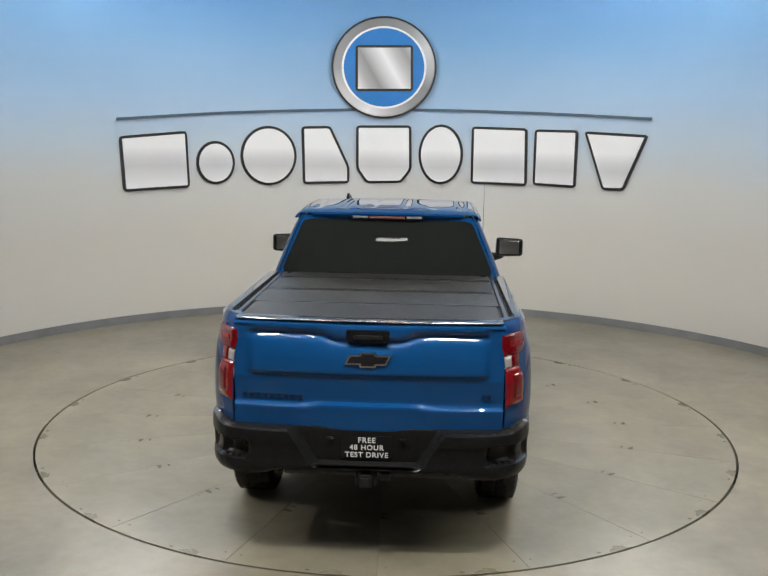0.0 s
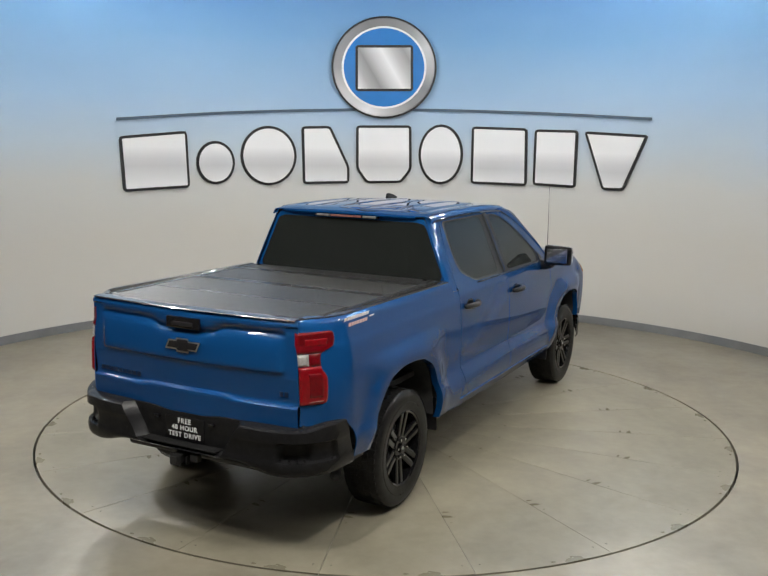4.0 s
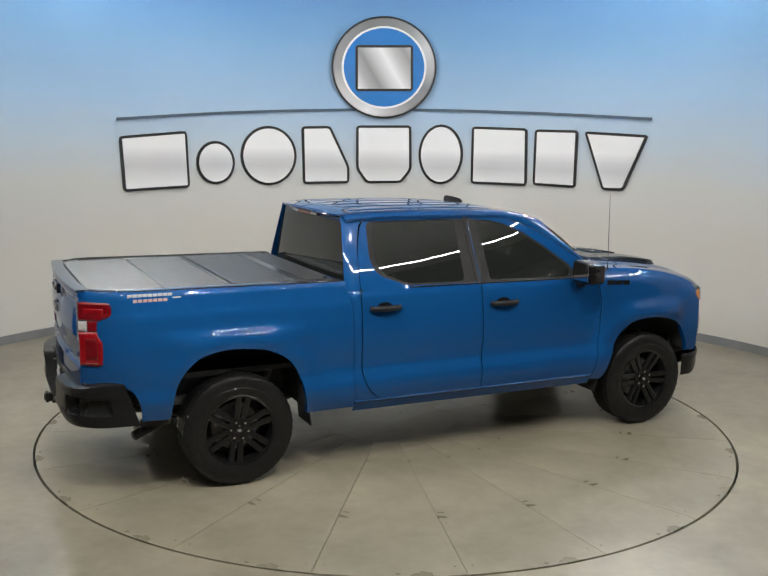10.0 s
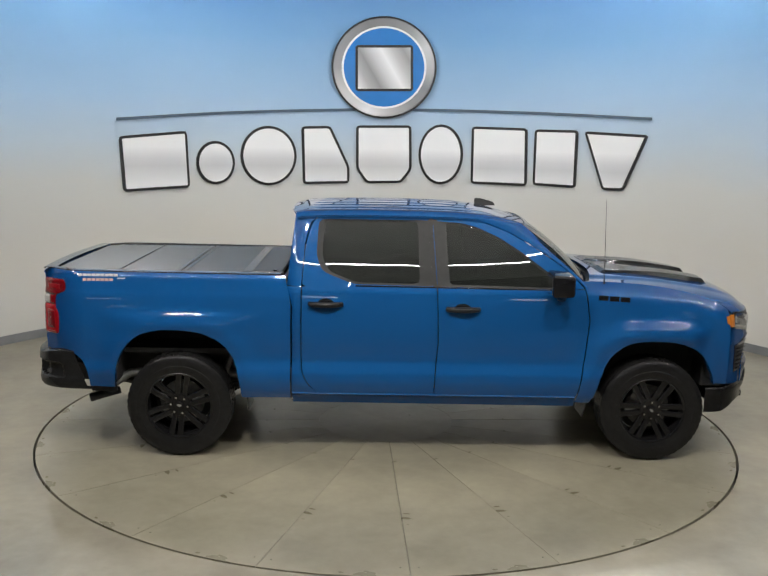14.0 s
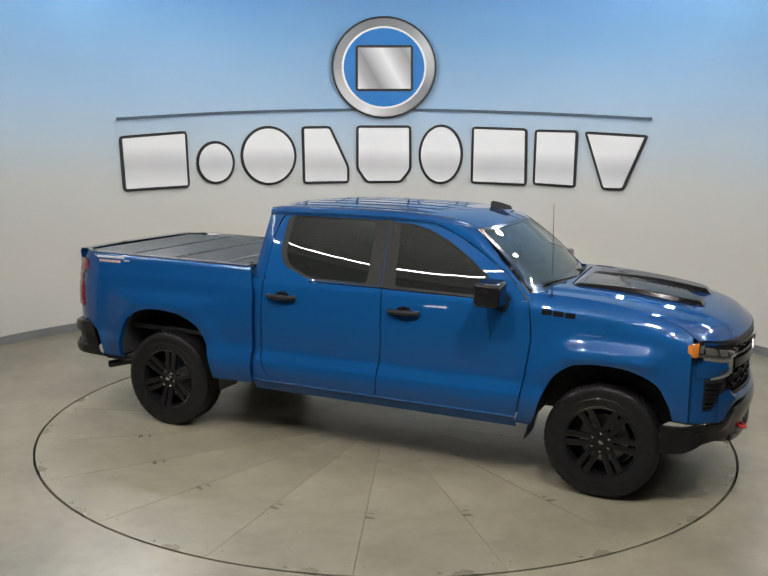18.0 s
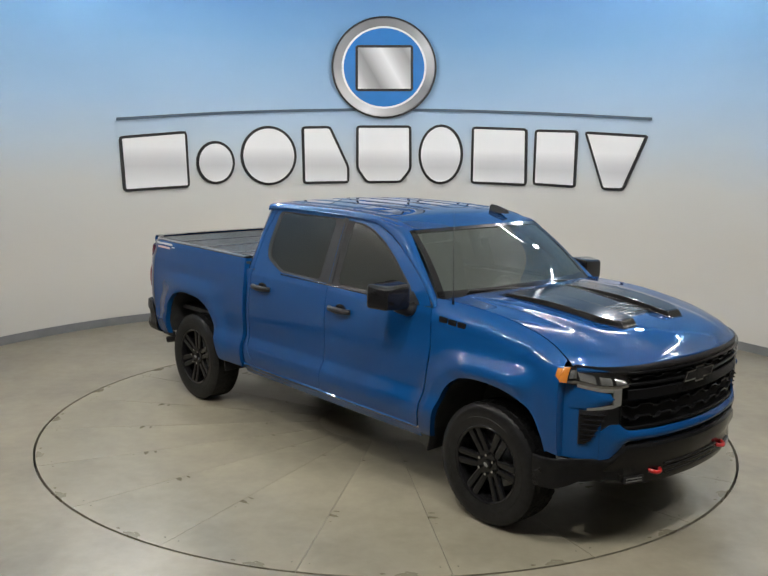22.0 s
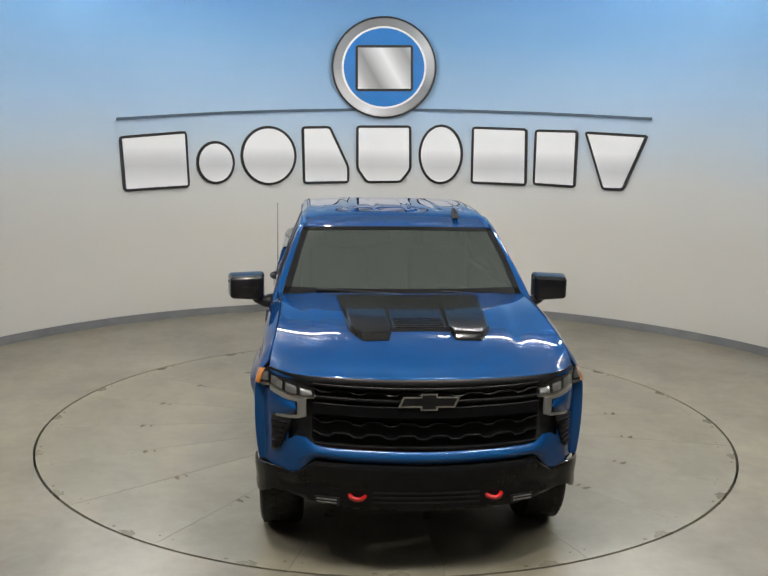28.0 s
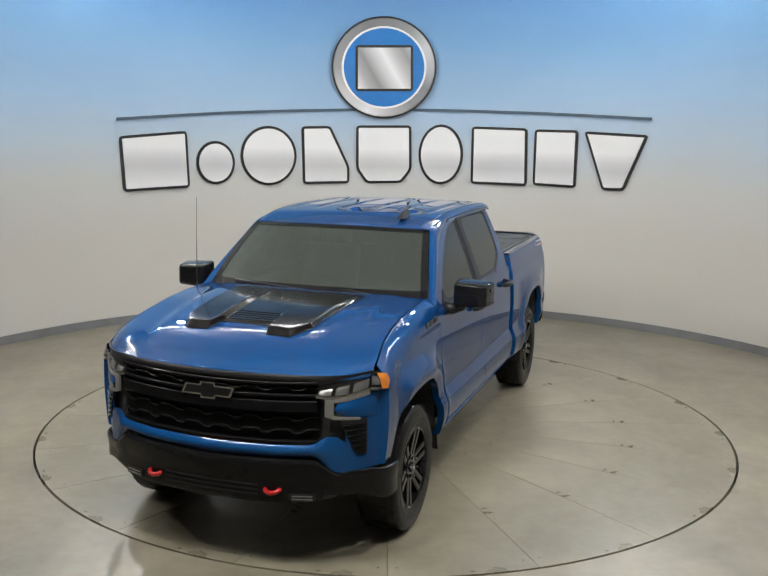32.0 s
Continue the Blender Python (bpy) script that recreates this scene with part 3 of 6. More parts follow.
# ---------------------------------------------------------------- lamps on the ceiling
def build_fixtures():
    # a lit ring following the wall's sweep, nearer to the middle where the wall is open, closed by two straight tubes
    z = 4.25
    ring = []
    for k in range(97):
        d = -112 + 224 * k / 96
        r = 5.20 - 0.50 * smooth01(1 - abs(d) / 55)
        ring.append((r * math.sin(radians(d)), -r * math.cos(radians(d)), z))
    t = empty("ring_light", "long curved lit tube hung below the ceiling", "ceiling light")
    part("tube", tube_bm(ring, 0.008, 8), TUBE_M, t, "lit tube")
    for k in range(6, 97, 12):
        part("hanger", cyl_bm(0.004, 0.004, CEIL - z, (ring[k][0], ring[k][1], (CEIL + z) / 2), seg=6), STEEL, t)
    for p, q in (((-4.0, 2.7), (-0.8, 2.7)), ((0.8, 2.7), (4.0, 2.7))):
        z = CEIL - 0.42
        t = empty("tube_light", "long thin lit tube hung below the ceiling", "ceiling light", "tube lights")
        part("tube", tube_bm([(*p, z), (*q, z)], 0.008, 8), TUBE_M, t, "lit tube")
        for k in (0.12, 0.5, 0.88):
            x, y = p[0] + (q[0] - p[0]) * k, p[1] + (q[1] - p[1]) * k
            part("hanger", cyl_bm(0.004, 0.004, CEIL - z, (x, y, (CEIL + z) / 2), seg=6), STEEL, t)
    for x in (-8.8, -4.85, -0.9, 3.05, 7.0):
        t = empty("batten_light", "short lit batten fitting on the grey wall", "wall light", "batten lights")
        part("housing", box_bm((0.76, 0.05, 0.09), (x, -10.874, 2.50), 0.01), CEIL_M, t)
        part("diffuser", box_bm((0.70, 0.02, 0.05), (x, -10.840, 2.50), 0.008), BATTEN_M, t, "lit diffuser")
    for place, target, watts in SPOTS:
        t = empty("spot_light", "black spotlight on a thin stem, lit", "spotlight", "ceiling spotlights")
        aim = look(place, target)
        part("stem", cyl_bm(0.015, 0.015, CEIL - place[2], (place[0], place[1], (CEIL + place[2]) / 2), seg=10), GLOSS, t)
        part("head", cyl_bm(0.085, 0.065, 0.16, (0, 0, 0.03), seg=24), GLOSS, t).matrix_basis = aim
        part("bulb", cyl_bm(0.064, 0.064, 0.01, (0, 0, -0.056), seg=20), BULB_M, t).matrix_basis = aim


build_fixtures()


# ---------------------------------------------------------------- the pickup truck
# built with x forwards from the rear axle, y to its left, z up; the whole hangs on the turntable's axis
OFF = np.array((-1.652, -0.025, 0.0))
truck = empty("pickup_truck", "blue metallic crew-cab pickup truck with black trim on a turntable", "pickup truck")

side_w = table([(0.40, 0.935), (0.46, 0.960), (0.53, 0.995), (0.62, 1.014), (0.69, 1.012), (0.705, 1.009), (0.78, 0.978), (0.80, 0.975), (0.86, 0.975), (0.95, 0.980),
                (1.10, 0.978), (1.22, 0.968), (1.30, 0.957), (1.33, 0.952), (1.352, 0.945), (1.38, 0.933), (1.50, 0.900)])


def flare(x, z, cx, top):
    """Squared wheel-arch bulge, fading into the front corner."""
    fade = 1 - smooth01((x - 4.0) / 0.24)
    rr = ((abs(x - cx) / 0.52) ** 3 + (max(z - 0.42, 0) / (top - 0.42)) ** 3) ** (1 / 3)
    fade *= 0.30 + 0.70 * smooth01((z - 0.50) / 0.38)
    return 0.060 * fade * math.exp(-((rr - 1.02) / (0.17 if rr > 1.02 else 0.5)) ** 2)


def rear_round(x):
    return 0.18 * max(0.0, (-0.72 - x) / 0.34) ** 1.8


def front_round(x):
    return 0.022 * max(0.0, (x - 3.85) / 0.40) ** 2


def side_y(x, z):
    w = side_w(z) + flare(x, z, 0.0, 1.04) + flare(x, z, 3.745, 1.00)
    return w - rear_round(x) - front_round(x)


def bed_y(x, z):
    top = 0.030 * max(0.0, (z - 1.41) / 0.065) ** 2.2
    tuck = 0.055 * smooth01((0.86 - z) / 0.30) * smooth01((-0.30 - x) / 0.16)
    return side_w(min(z, 1.33)) - tuck + 0.016 - 0.030 * smooth01((z - 1.28) / 0.17) + 0.55 * flare(x, z, 0.0, 1.04) + 0.014 * smooth01((0.66 - abs(x)) / 0.22) * smooth01((z - 0.98) / 0.12) * (1 - smooth01((z - 1.12) / 0.09)) - rear_round(x) * 0.99 - top


hood_mid = table([(2.95, 1.452), (3.25, 1.455), (3.6, 1.440), (3.9, 1.415), (4.2, 1.375), (4.40, 1.335), (4.52, 1.298), (4.58, 1.268), (4.62, 1.235), (4.68, 1.185)])


def front_x(y):
    return 4.665 - 0.205 * y * y - 0.30 * abs(y) ** 9


def hood_z(x, y):
    z = hood_mid(x + (0.205 * y * y + 0.30 * abs(y) ** 9) * smooth01((x - 3.4) / 0.9))
    z -= 0.010 * (abs(y) / 0.8) ** 2
    ridge = 0.014 / (1 + math.exp(-(0.56 + 0.10 * (4.5 - x) - abs(y)) / 0.018))
    return z + ridge * min(1.0, max(0.0, (4.56 - x) / 0.25)) - 0.010


def shut_y(x):
    return float(np.interp(x, [2.95, 3.2, 3.6, 3.9, 4.1, 4.27, 4.40], [0.865, 0.858, 0.858, 0.862, 0.875, 0.900, 0.905]))


def fender_y(x, z):
    """Front wing: full side below, rolling over to the bonnet's shut line on top."""
    zt = hood_z(x, shut_y(x))
    y = side_w(min(z, 1.25)) + 0.7 * flare(x, z, 3.745, 1.00) - front_round(x)
    y += 0.026 * smooth01((x - 3.30) / 0.30) * smooth01((z - 0.93) / 0.12) * (1 - smooth01((z - 1.07) / 0.10))
    k = smooth01((x - 4.02) / 0.20)
    y = y * (1 - k) + (0.992 - 0.018 * ((z - 0.95) / 0.27) ** 2) * k
    t = max(0.0, min(1.0, (z - (zt - 0.17)) / 0.17))
    return y * (1 - t ** 2.6) + (shut_y(x) + 0.006) * t ** 2.6


def T(p):
    """Truck space to the turntable's axis."""
    return np.array(p, float) + OFF


def flipped(g):
    h = np.array(g, float).copy()
    h[..., 1] *= -1
    return h


def both(name, grid, mat, parent, thick=0.005, label="", inward=(1.7, 0, 0.9)):
    """Right-hand and left-hand panel."""
    out = []
    for g in (flipped(grid), np.array(grid, float)):
        out.append(sheet(name, g + OFF, mat, parent, thick, label, np.array(inward) + OFF))
    return out


def ruled(bottom, top, fy, rows):
    """Panel between two x-z curves with equal counts; fy gives its half width."""
    grid = []
    for (x0, z0), (x1, z1) in zip(bottom, top):
        grid.append([(x0 + (x1 - x0) * v, fy(x0 + (x1 - x0) * v, z0 + (z1 - z0) * v), z0 + (z1 - z0) * v) for v in rows])
    return grid


TOPROWS = list(np.linspace(0, 0.75, 22)) + list(np.linspace(0.77, 1, 14))

ARCH_R = spline([(-0.498, 0.566), (-0.493, 0.610), (-0.470, 0.751), (-0.412, 0.883), (-0.301, 0.987), (-0.155, 1.033), (-0.028, 1.040), (0.100, 1.030), (0.208, 1.007), (0.354, 0.929), (0.445, 0.793), (0.488, 0.618), (0.500, 0.508)], 60)
ARCH_F = spline([(3.235, 0.480), (3.254, 0.530), (3.296, 0.667), (3.379, 0.848), (3.504, 0.955), (3.620, 0.986), (3.745, 0.993), (3.915, 0.974), (4.088, 0.899), (4.185, 0.754), (4.222, 0.640)], 56)


def arch_lip(name, arch, fy, parent):
    """Rolled edge along a wheel arch, turning inwards."""
    pts = [(x, fy(x, z), z) for x, z in arch]
    for s in (-1, 1):
        g = [[(x, s * (y - 0.001), z), (x, s * (y - 0.018), z - 0.004), (x, s * (y - 0.05), z - 0.006)] for x, y, z in pts]
        sheet(name, np.array(g) + OFF, PAINT, parent, 0.003, "", T((np.mean(arch[:, 0]), s * 0.9, 1.5)))


def build_bed():
    bottom = list(polyline([(-1.062, 0.845), (-0.80, 0.83)], 8)) + list(spline([(-0.80, 0.83), (-0.735, 0.77), (-0.70, 0.68), (-0.69, 0.575)], 10))[1:]
    bottom += list(polyline([(-0.688, 0.570), (-0.505, 0.566)], 6)) + list(ARCH_R) + list(polyline([(0.51, 0.50), (0.879, 0.50)], 14))
    bottom = np.array(bottom)
    topz = lambda x: 1.474 - 0.014 * (x + 1.0) / 1.85 - 0.02 * max(0, (-0.98 - x) / 0.08) ** 2
    top = [(x, topz(x)) for x, z in bottom]
    grid = ruled(bottom, top, bed_y, TOPROWS)
    for col in grid:
        for j, (x, y, z) in enumerate(col):
            col[j] = (x - 0.044 * smooth01((z - 1.22) / 0.26) * smooth01((x - 0.55) / 0.33), y, z)
    both("bed_side", grid, PAINT, truck, 0.006, "blue metallic bed side panel", (0, 0, 0.9))
    arch_lip("arch_lip", ARCH_R, bed_y, truck)
    # front return of the bed side, facing the cab
    flange = []
    for z in np.linspace(0.505, 1.455, 40):
        x = 0.878 - 0.044 * smooth01((z - 1.22) / 0.26)
        y = bed_y(0.87, z)
        flange.append([(x, y - 0.001, z), (x - 0.001, y - 0.012, z), (x - 0.004, y - 0.075, z)])
    both("bed_flange", flange, PAINT, truck, 0.004, "", (0, 0, 0.9))
    for s in (-1, 1):
        part("lower_valance", box_bm((0.20, 0.03, 0.055), T((-0.595, s * 0.915, 0.545)), 0.008), BLACK, truck, "black plastic valance below the bed")
    # rail caps on the bed sides
    xs = np.linspace(-0.985, 0.80, 30)
    grid = []
    for x in xs:
        yo, z = bed_y(x, topz(x)) + 0.003, topz(x)
        grid.append([(x, yo, z - 0.008), (x, yo - 0.003, z + 0.006), (x, yo - 0.03, z + 0.010), (x, 0.86 if x > -0.9 else min(0.86, yo - 0.05), z + 0.010), (x, 0.835 if x > -0.9 else min(0.835, yo - 0.07), z - 0.015)])
    both("rail_cap", grid, RAIL, truck, 0.004, "black plastic bed rail cap", (0, 0, 1.0))
    # added dark strips that block light through the gap between bed and cab
    for s in (-1, 1):
        part("gap_blocker", box_bm((0.014, 0.07, 0.24), T((0.884, s * 0.950, 0.615))), DARK, truck, "dark strip added to block light between bed and cab")
    # inner bed walls, so that nothing shows through the gaps
    for s in (-1, 1):
        part("bed_inner_wall", box_bm((1.66, 0.02, 0.42), T((-0.02, 0.79 * s, 1.24))), DARK, truck)
    part("bed_floor", box_bm((1.86, 1.60, 0.05), T((-0.09, 0, 1.03))), DARK, truck)
    part("bed_front_wall", box_bm((0.03, 1.84, 0.90), T((0.825, 0, 0.98))), DARK, truck)
    # folding cover
    edges = [-1.000, -0.476, 0.008, 0.540, 0.800]
    ztop = 1.453
    for a, b in zip(edges, edges[1:]):
        part("cover_panel", box_bm((b - a - 0.012, 1.60 if a > -0.9 else 1.56, 0.030), T(((a + b) / 2, 0, ztop)), 0.007), COVER, truck, "black coated folding bed cover panel")
        for d, w in {-0.476: ((-0.012, 0.010),), 0.008: ((-0.026, 0.030), (0.022, 0.030)), 0.540: ((-0.012, 0.075),)}.get(b, ()):
            part("hinge_strip", box_bm((w, 1.585, 0.006), T((b + d, 0, ztop + 0.015)), 0.002), STRIP, truck)
    for s in (-1, 1):
        part("cover_side_rail", box_bm((1.70, 0.028, 0.036), T((-0.04, 0.817 * s, ztop - 0.002)), 0.006), STRIP, truck)
        part("cover_latch", cyl_bm(0.018, 0.015, 0.012, T((0.74, 0.76 * s, ztop + 0.02)), seg=14, bevel=0.003), GLOSS, truck)
        part("rail_hole_plug", box_bm((0.035, 0.05, 0.006), T((-0.88, 0.80 * s, ztop + 0.012)), 0.002), BLACK, truck)
    part("cover_rear_seal", box_bm((0.035, 1.52, 0.03), T((-1.015, 0, ztop - 0.004)), 0.008), GLOSS, truck)


gate_profile = table([(0.815, 0.0), (0.90, 0.004), (0.945, 0.008), (0.958, 0.000), (0.972, -0.016), (1.02, -0.014), (1.10, -0.006), (1.148, 0.002), (1.157, 0.012), (1.18, 0.016), (1.27, 0.013), (1.335, 0.004), (1.362, -0.006), (1.385, -0.020), (1.405, -0.008), (1.425, 0.002), (1.45, 0.004), (1.468, -0.006), (1.478, -0.026)])


def gate_x(y, z):
    k = 1 / (1 + math.exp((abs(y) - 0.24) / 0.02))
    dz = 0.042 * k * math.exp(-((z - 1.37) / 0.06) ** 2) - 0.014 * (1 / (1 + math.exp((abs(y) - 0.33) / 0.015))) * math.exp(-((z - 0.96) / 0.05) ** 2)
    side = 1 / (1 + math.exp((abs(y) - 0.70) / 0.006))
    d = gate_profile(z + dz)
    if 1.13 < z < 1.44:
        d = d * side + (1 - side) * (-0.004)
    return -1.110 - d + 0.045 * (y / 0.8) ** 2


def build_tailgate():
    ys = np.linspace(-0.800, 0.800, 92)
    zs = list(np.linspace(0.815, 1.478, 76))
    gate = sheet("tailgate", np.array([[(gate_x(y, z), y, z) for z in zs] for y in ys]) + OFF, PAINT, truck, 0.006, "blue tailgate", T((0, 0, 1.1)))
    # top lip
    lip = [[(-1.108 - dx + 0.045 * (y / 0.8) ** 2, y, z) for dx, z in ((0.004, 1.470), (0.012, 1.476), (0.008, 1.482), (-0.03, 1.484), (-0.08, 1.482))] for y in np.linspace(-0.785, 0.785, 24)]
    sheet("gate_lip", np.array(lip) + OFF, RAIL, truck, 0.004, "black tailgate top cap", T((0, 0, 1.1)))
    # handle
    hb = part("gate_handle", box_bm((0.03, 0.255, 0.072), T((-1.118, 0, 1.392)), 0.009), GLOSS, truck, "black tailgate handle")
    part("handle_pull", box_bm((0.02, 0.17, 0.028), T((-1.130, 0, 1.386)), 0.007), BLACK, hb)
    part("camera_lens", cyl_bm(0.009, 0.009, 0.01, T((-1.135, 0.075, 1.405)), Matrix.Rotation(math.pi / 2, 4, "Y"), 14), GLOSS, hb)
    # emblem in plain shapes: a long block with a short upright block
    em = empty_part("gate_emblem", truck)
    emblem(em, lambda u, v, k: tuple(T((-1.126 - k, -u, v))), 0.0, 1.252, 0.138, 0.030, 0.048, 0.045)
    # unreadable name and trim mark in plain bars
    for k in range(9):
        y0 = 0.735 - k * 0.0415
        part("name_bar", box_bm((0.006, 0.030, 0.026), T((-1.098 + 0.045 * (y0 / 0.8) ** 2, y0, 1.005)), 0.002), NAME_INK, truck)
    for k in range(2):
        y0 = -0.685 - k * 0.032
        part("trim_bar", box_bm((0.006, 0.024, 0.030), T((-1.098 + 0.045 * (y0 / 0.8) ** 2, y0, 1.025)), 0.002), NAME_INK, truck)
    part("gate_core", box_bm((0.04, 1.52, 0.60), T((-1.010, 0, 1.14))), DARK, truck)


def empty_part(name, parent):
    """A named part made of a small backing mesh that carries sub-parts."""
    ob = new(name, bpy.data.meshes.new(name))
    ob.parent = parent
    return ob


def emblem(root, place, cy, cz, half_w, half_h, core_w, core_h):
    """Plain-shape emblem: silver edge, black fill; a slanted long bar crossed by a block."""
    long_o = [(cy - half_w, cz - half_h), (cy - half_w + 0.030, cz + half_h), (cy + half_w, cz + half_h), (cy + half_w - 0.030, cz - half_h)]
    core_o = [(cy - core_w, cz - core_h), (cy - core_w, cz + core_h), (cy + core_w, cz + core_h), (cy + core_w, cz - core_h)]
    for o, k in ((long_o, 0.0), (core_o, 0.0)):
        plate_prism("rim", o, place, -0.004, 0.008, CHROME, root, "silver edge")
    a = 0.010
    long_i = [(cy - half_w + 0.018, cz - half_h + a), (cy - half_w + 0.038, cz + half_h - a), (cy + half_w - 0.018, cz + half_h - a), (cy + half_w - 0.038, cz - half_h + a)]
    core_i = [(cy - core_w + a, cz - core_h + a), (cy - core_w + a, cz + core_h - a), (cy + core_w - a, cz + core_h - a), (cy + core_w - a, cz - core_h + a)]
    plate_prism("fill", long_i, place, 0.006, 0.011, BLACK_INK, root, "black fill")
    plate_prism("fill", core_i, place, 0.006, 0.012, BLACK_INK, root, "black fill")


def build_tail_lights():
    right = spline([(1.408, -0.900), (1.398, -0.876), (1.370, -0.866), (1.335, -0.866), (1.312, -0.880), (1.292, -0.925), (1.275, -0.952), (1.240, -0.958), (1.200, -0.958), (1.175, -0.950), (1.150, -0.936), (1.120, -0.928), (1.000, -0.930), (0.982, -0.938), (0.970, -0.960)], 120)
    rx = lambda z: float(np.interp(z, right[::-1, 0], right[::-1, 1]))

    def piece(z0, z1, mat, name, label, out, n=22, u0=0.0, u1=1.0):
        for s in (-1, 1):
            grid = []
            for z in np.linspace(z0, z1, n):
                xr = rx(z)
                row = []
                for u in np.linspace(u0, u1, 16):
                    x = -1.066 + (xr + 1.066) * u
                    edge = smooth01(min(1.0, 9 * (u - u0) + 0.1, 9 * (u1 - u) + 0.1, abs(z - z0) / 0.014 + 0.1, abs(z1 - z) / 0.014 + 0.1))
                    y = bed_y(x, min(z, 1.33)) + 0.003 + out * edge
                    row.append((x - 0.012 * edge * (1 - u) - 0.002, s * y, z))
                grid.append(row)
            ob = sheet(name, np.array(grid) + OFF, mat, None, 0.010, label, T((-0.4, 0, 1.2)))
            ob.parent = lights[s]

    lights = {}
    for s in (-1, 1):
        core = part("tail_light", box_bm((0.05, 0.06, 0.38), T((-0.99, s * 0.785, 1.19)), 0.01), DARK, truck, "red tail light with white reversing lens")
        lights[s] = core
    piece(1.279, 1.406, RED, "brake_lens", "red lens", 0.008)
    piece(1.206, 1.276, WHITELENS, "reversing_lens", "white lens", 0.005, 12, 0.0, 0.46)
    piece(1.204, 1.278, RED, "brake_lens", "red lens", 0.006, 12, 0.47, 1.0)
    piece(0.972, 1.203, REDLOW, "brake_lens", "deep red lower lens", 0.009, 34)
    piece(1.012, 1.170, RED, "inner_lens", "raised inner lens", 0.017, 20, 0.24, 0.84)
    piece(0.982, 1.004, MUTED, "reflector_bar", "pale red reflector bar", 0.014, 6, 0.20, 0.88)
    piece(1.318, 1.372, REDLOW, "inner_lens", "raised inner lens", 0.014, 12, 0.14, 0.82)


def build_rear_bumper():
    half = [(-1.205, 0.0), (-1.200, 0.30), (-1.185, 0.60), (-1.140, 0.79), (-1.080, 0.878), (-1.00, 0.935), (-0.90, 0.968), (-0.705, 0.988)]
    path = spline([(x, -y) for x, y in half[::-1]] + half[1:], 241)
    prof = [(0.835, 0.10), (0.832, 0.03), (0.818, 0.004), (0.790, 0.0), (0.757, 0.0), (0.745, 0.012), (0.738, 0.040), (0.700, 0.050), (0.660, 0.048), (0.640, 0.034), (0.628, 0.006), (0.605, 0.0), (0.570, 0.004), (0.545, 0.018), (0.530, 0.06), (0.528, 0.14)]
    mid = len(path) // 2
    half_y, half_i = path[mid:, 1], np.arange(mid, len(path))
    if half_y[-1] < 0:
        half_y = -half_y

    def at(i, z, dep, sunk):
        """A point of the bumper at a place along its path, a height and a depth."""
        n = max(2, min(len(path) - 3, int(round(i))))
        x, y = (np.interp(i, np.arange(len(path)), path[:, k]) for k in (0, 1))
        d = path[n + 2] - path[n - 2]
        L = math.hypot(d[0], d[1])
        nx, ny = d[1] / L, -d[0] / L
        if nx * (x - 0.2) + ny * y > 0:
            nx, ny = -nx, -ny
        corner = smooth01((abs(y) - 0.70) / 0.04) * (1 - smooth01((x + 0.90) / 0.04)) * (1 - 0.55 * smooth01((x + 1.10) / 0.06))
        k = dep * (1.0 if z > 0.75 or z < 0.62 else 0.12 + 1.25 * corner) + sunk
        zz = z - (0.02 * smooth01((0.30 - abs(y)) / 0.2) if z > 0.83 else 0)
        zz += 0.028 * smooth01((abs(y) - 0.86) / 0.12) * (1 if z > 0.8 else 0)
        if z < 0.628:
            zz = 0.628 - (0.628 - z) * (1 - 0.60 * (1 - smooth01((abs(y) - 0.42) / 0.30)))
        back = max(0, 0.34 * (zz - 0.55) * smooth01((x + 1.0) / 0.25))
        return (x + nx * k - back, y + ny * k, zz)

    rows = []
    for z, dep in prof:
        yb = 0.300 + (z - 0.60) * 0.62
        ib = float(np.interp(yb, half_y, half_i))
        sunk = 0.080 * smooth01((z - 0.600) / 0.012)
        one = [at(i, z, dep, 0.0) for i in np.linspace(len(path) - 1, ib + 2.2, 78)] + [at(i, z, dep * (1 - sunk / 0.09), sunk) for i in np.linspace(ib - 2.2, mid + 0.5, 12)]
        other = [(x, -y, zz) for x, y, zz in one]
        rows.append(one + other[::-1])
    grid = [[rows[r][c] for r in range(len(prof))] for c in range(len(rows[0]))]
    bumper = sheet("rear_bumper", np.array(grid) + OFF, BUMPER, truck, 0.006, "black textured rear bumper with corner steps", T((-0.6, 0, 0.7)))
    for s in (-1, 1):
        for k in range(6):
            n = int(len(path) * (0.86 - 0.018 * k)) if s > 0 else int(len(path) * (0.14 + 0.018 * k))
            x, y = path[n]
            d = path[n + 1] - path[n - 1]
            part("tread_rib", box_bm((0.012, 0.045, 0.008), T((x + 0.030, y - s * 0.030, 0.640)), 0.002, Matrix.Rotation(math.atan2(d[1], d[0]), 4, "Z")), GLOSS, bumper)
        part("licence_lamp", box_bm((0.03, 0.04, 0.018), T((-1.130, 0.215 * s, 0.775)), 0.004), GLOSS, bumper)
        part("sensor", cyl_bm(0.014, 0.014, 0.01, T((-1.176, 0.52 * s, 0.70)), Matrix.Rotation(math.pi / 2, 4, "Y"), 14), GLOSS, bumper)
    plate = part("dealer_plate", box_bm((0.006, 0.305, 0.152), T((-1.128, 0, 0.716)), 0.002), GLOSS, bumper, "black dealer plate with white words")
    pm = Matrix(((0, 0, -1, 0), (-1, 0, 0, 0), (0, 1, 0, 0), (0, 0, 0, 1)))
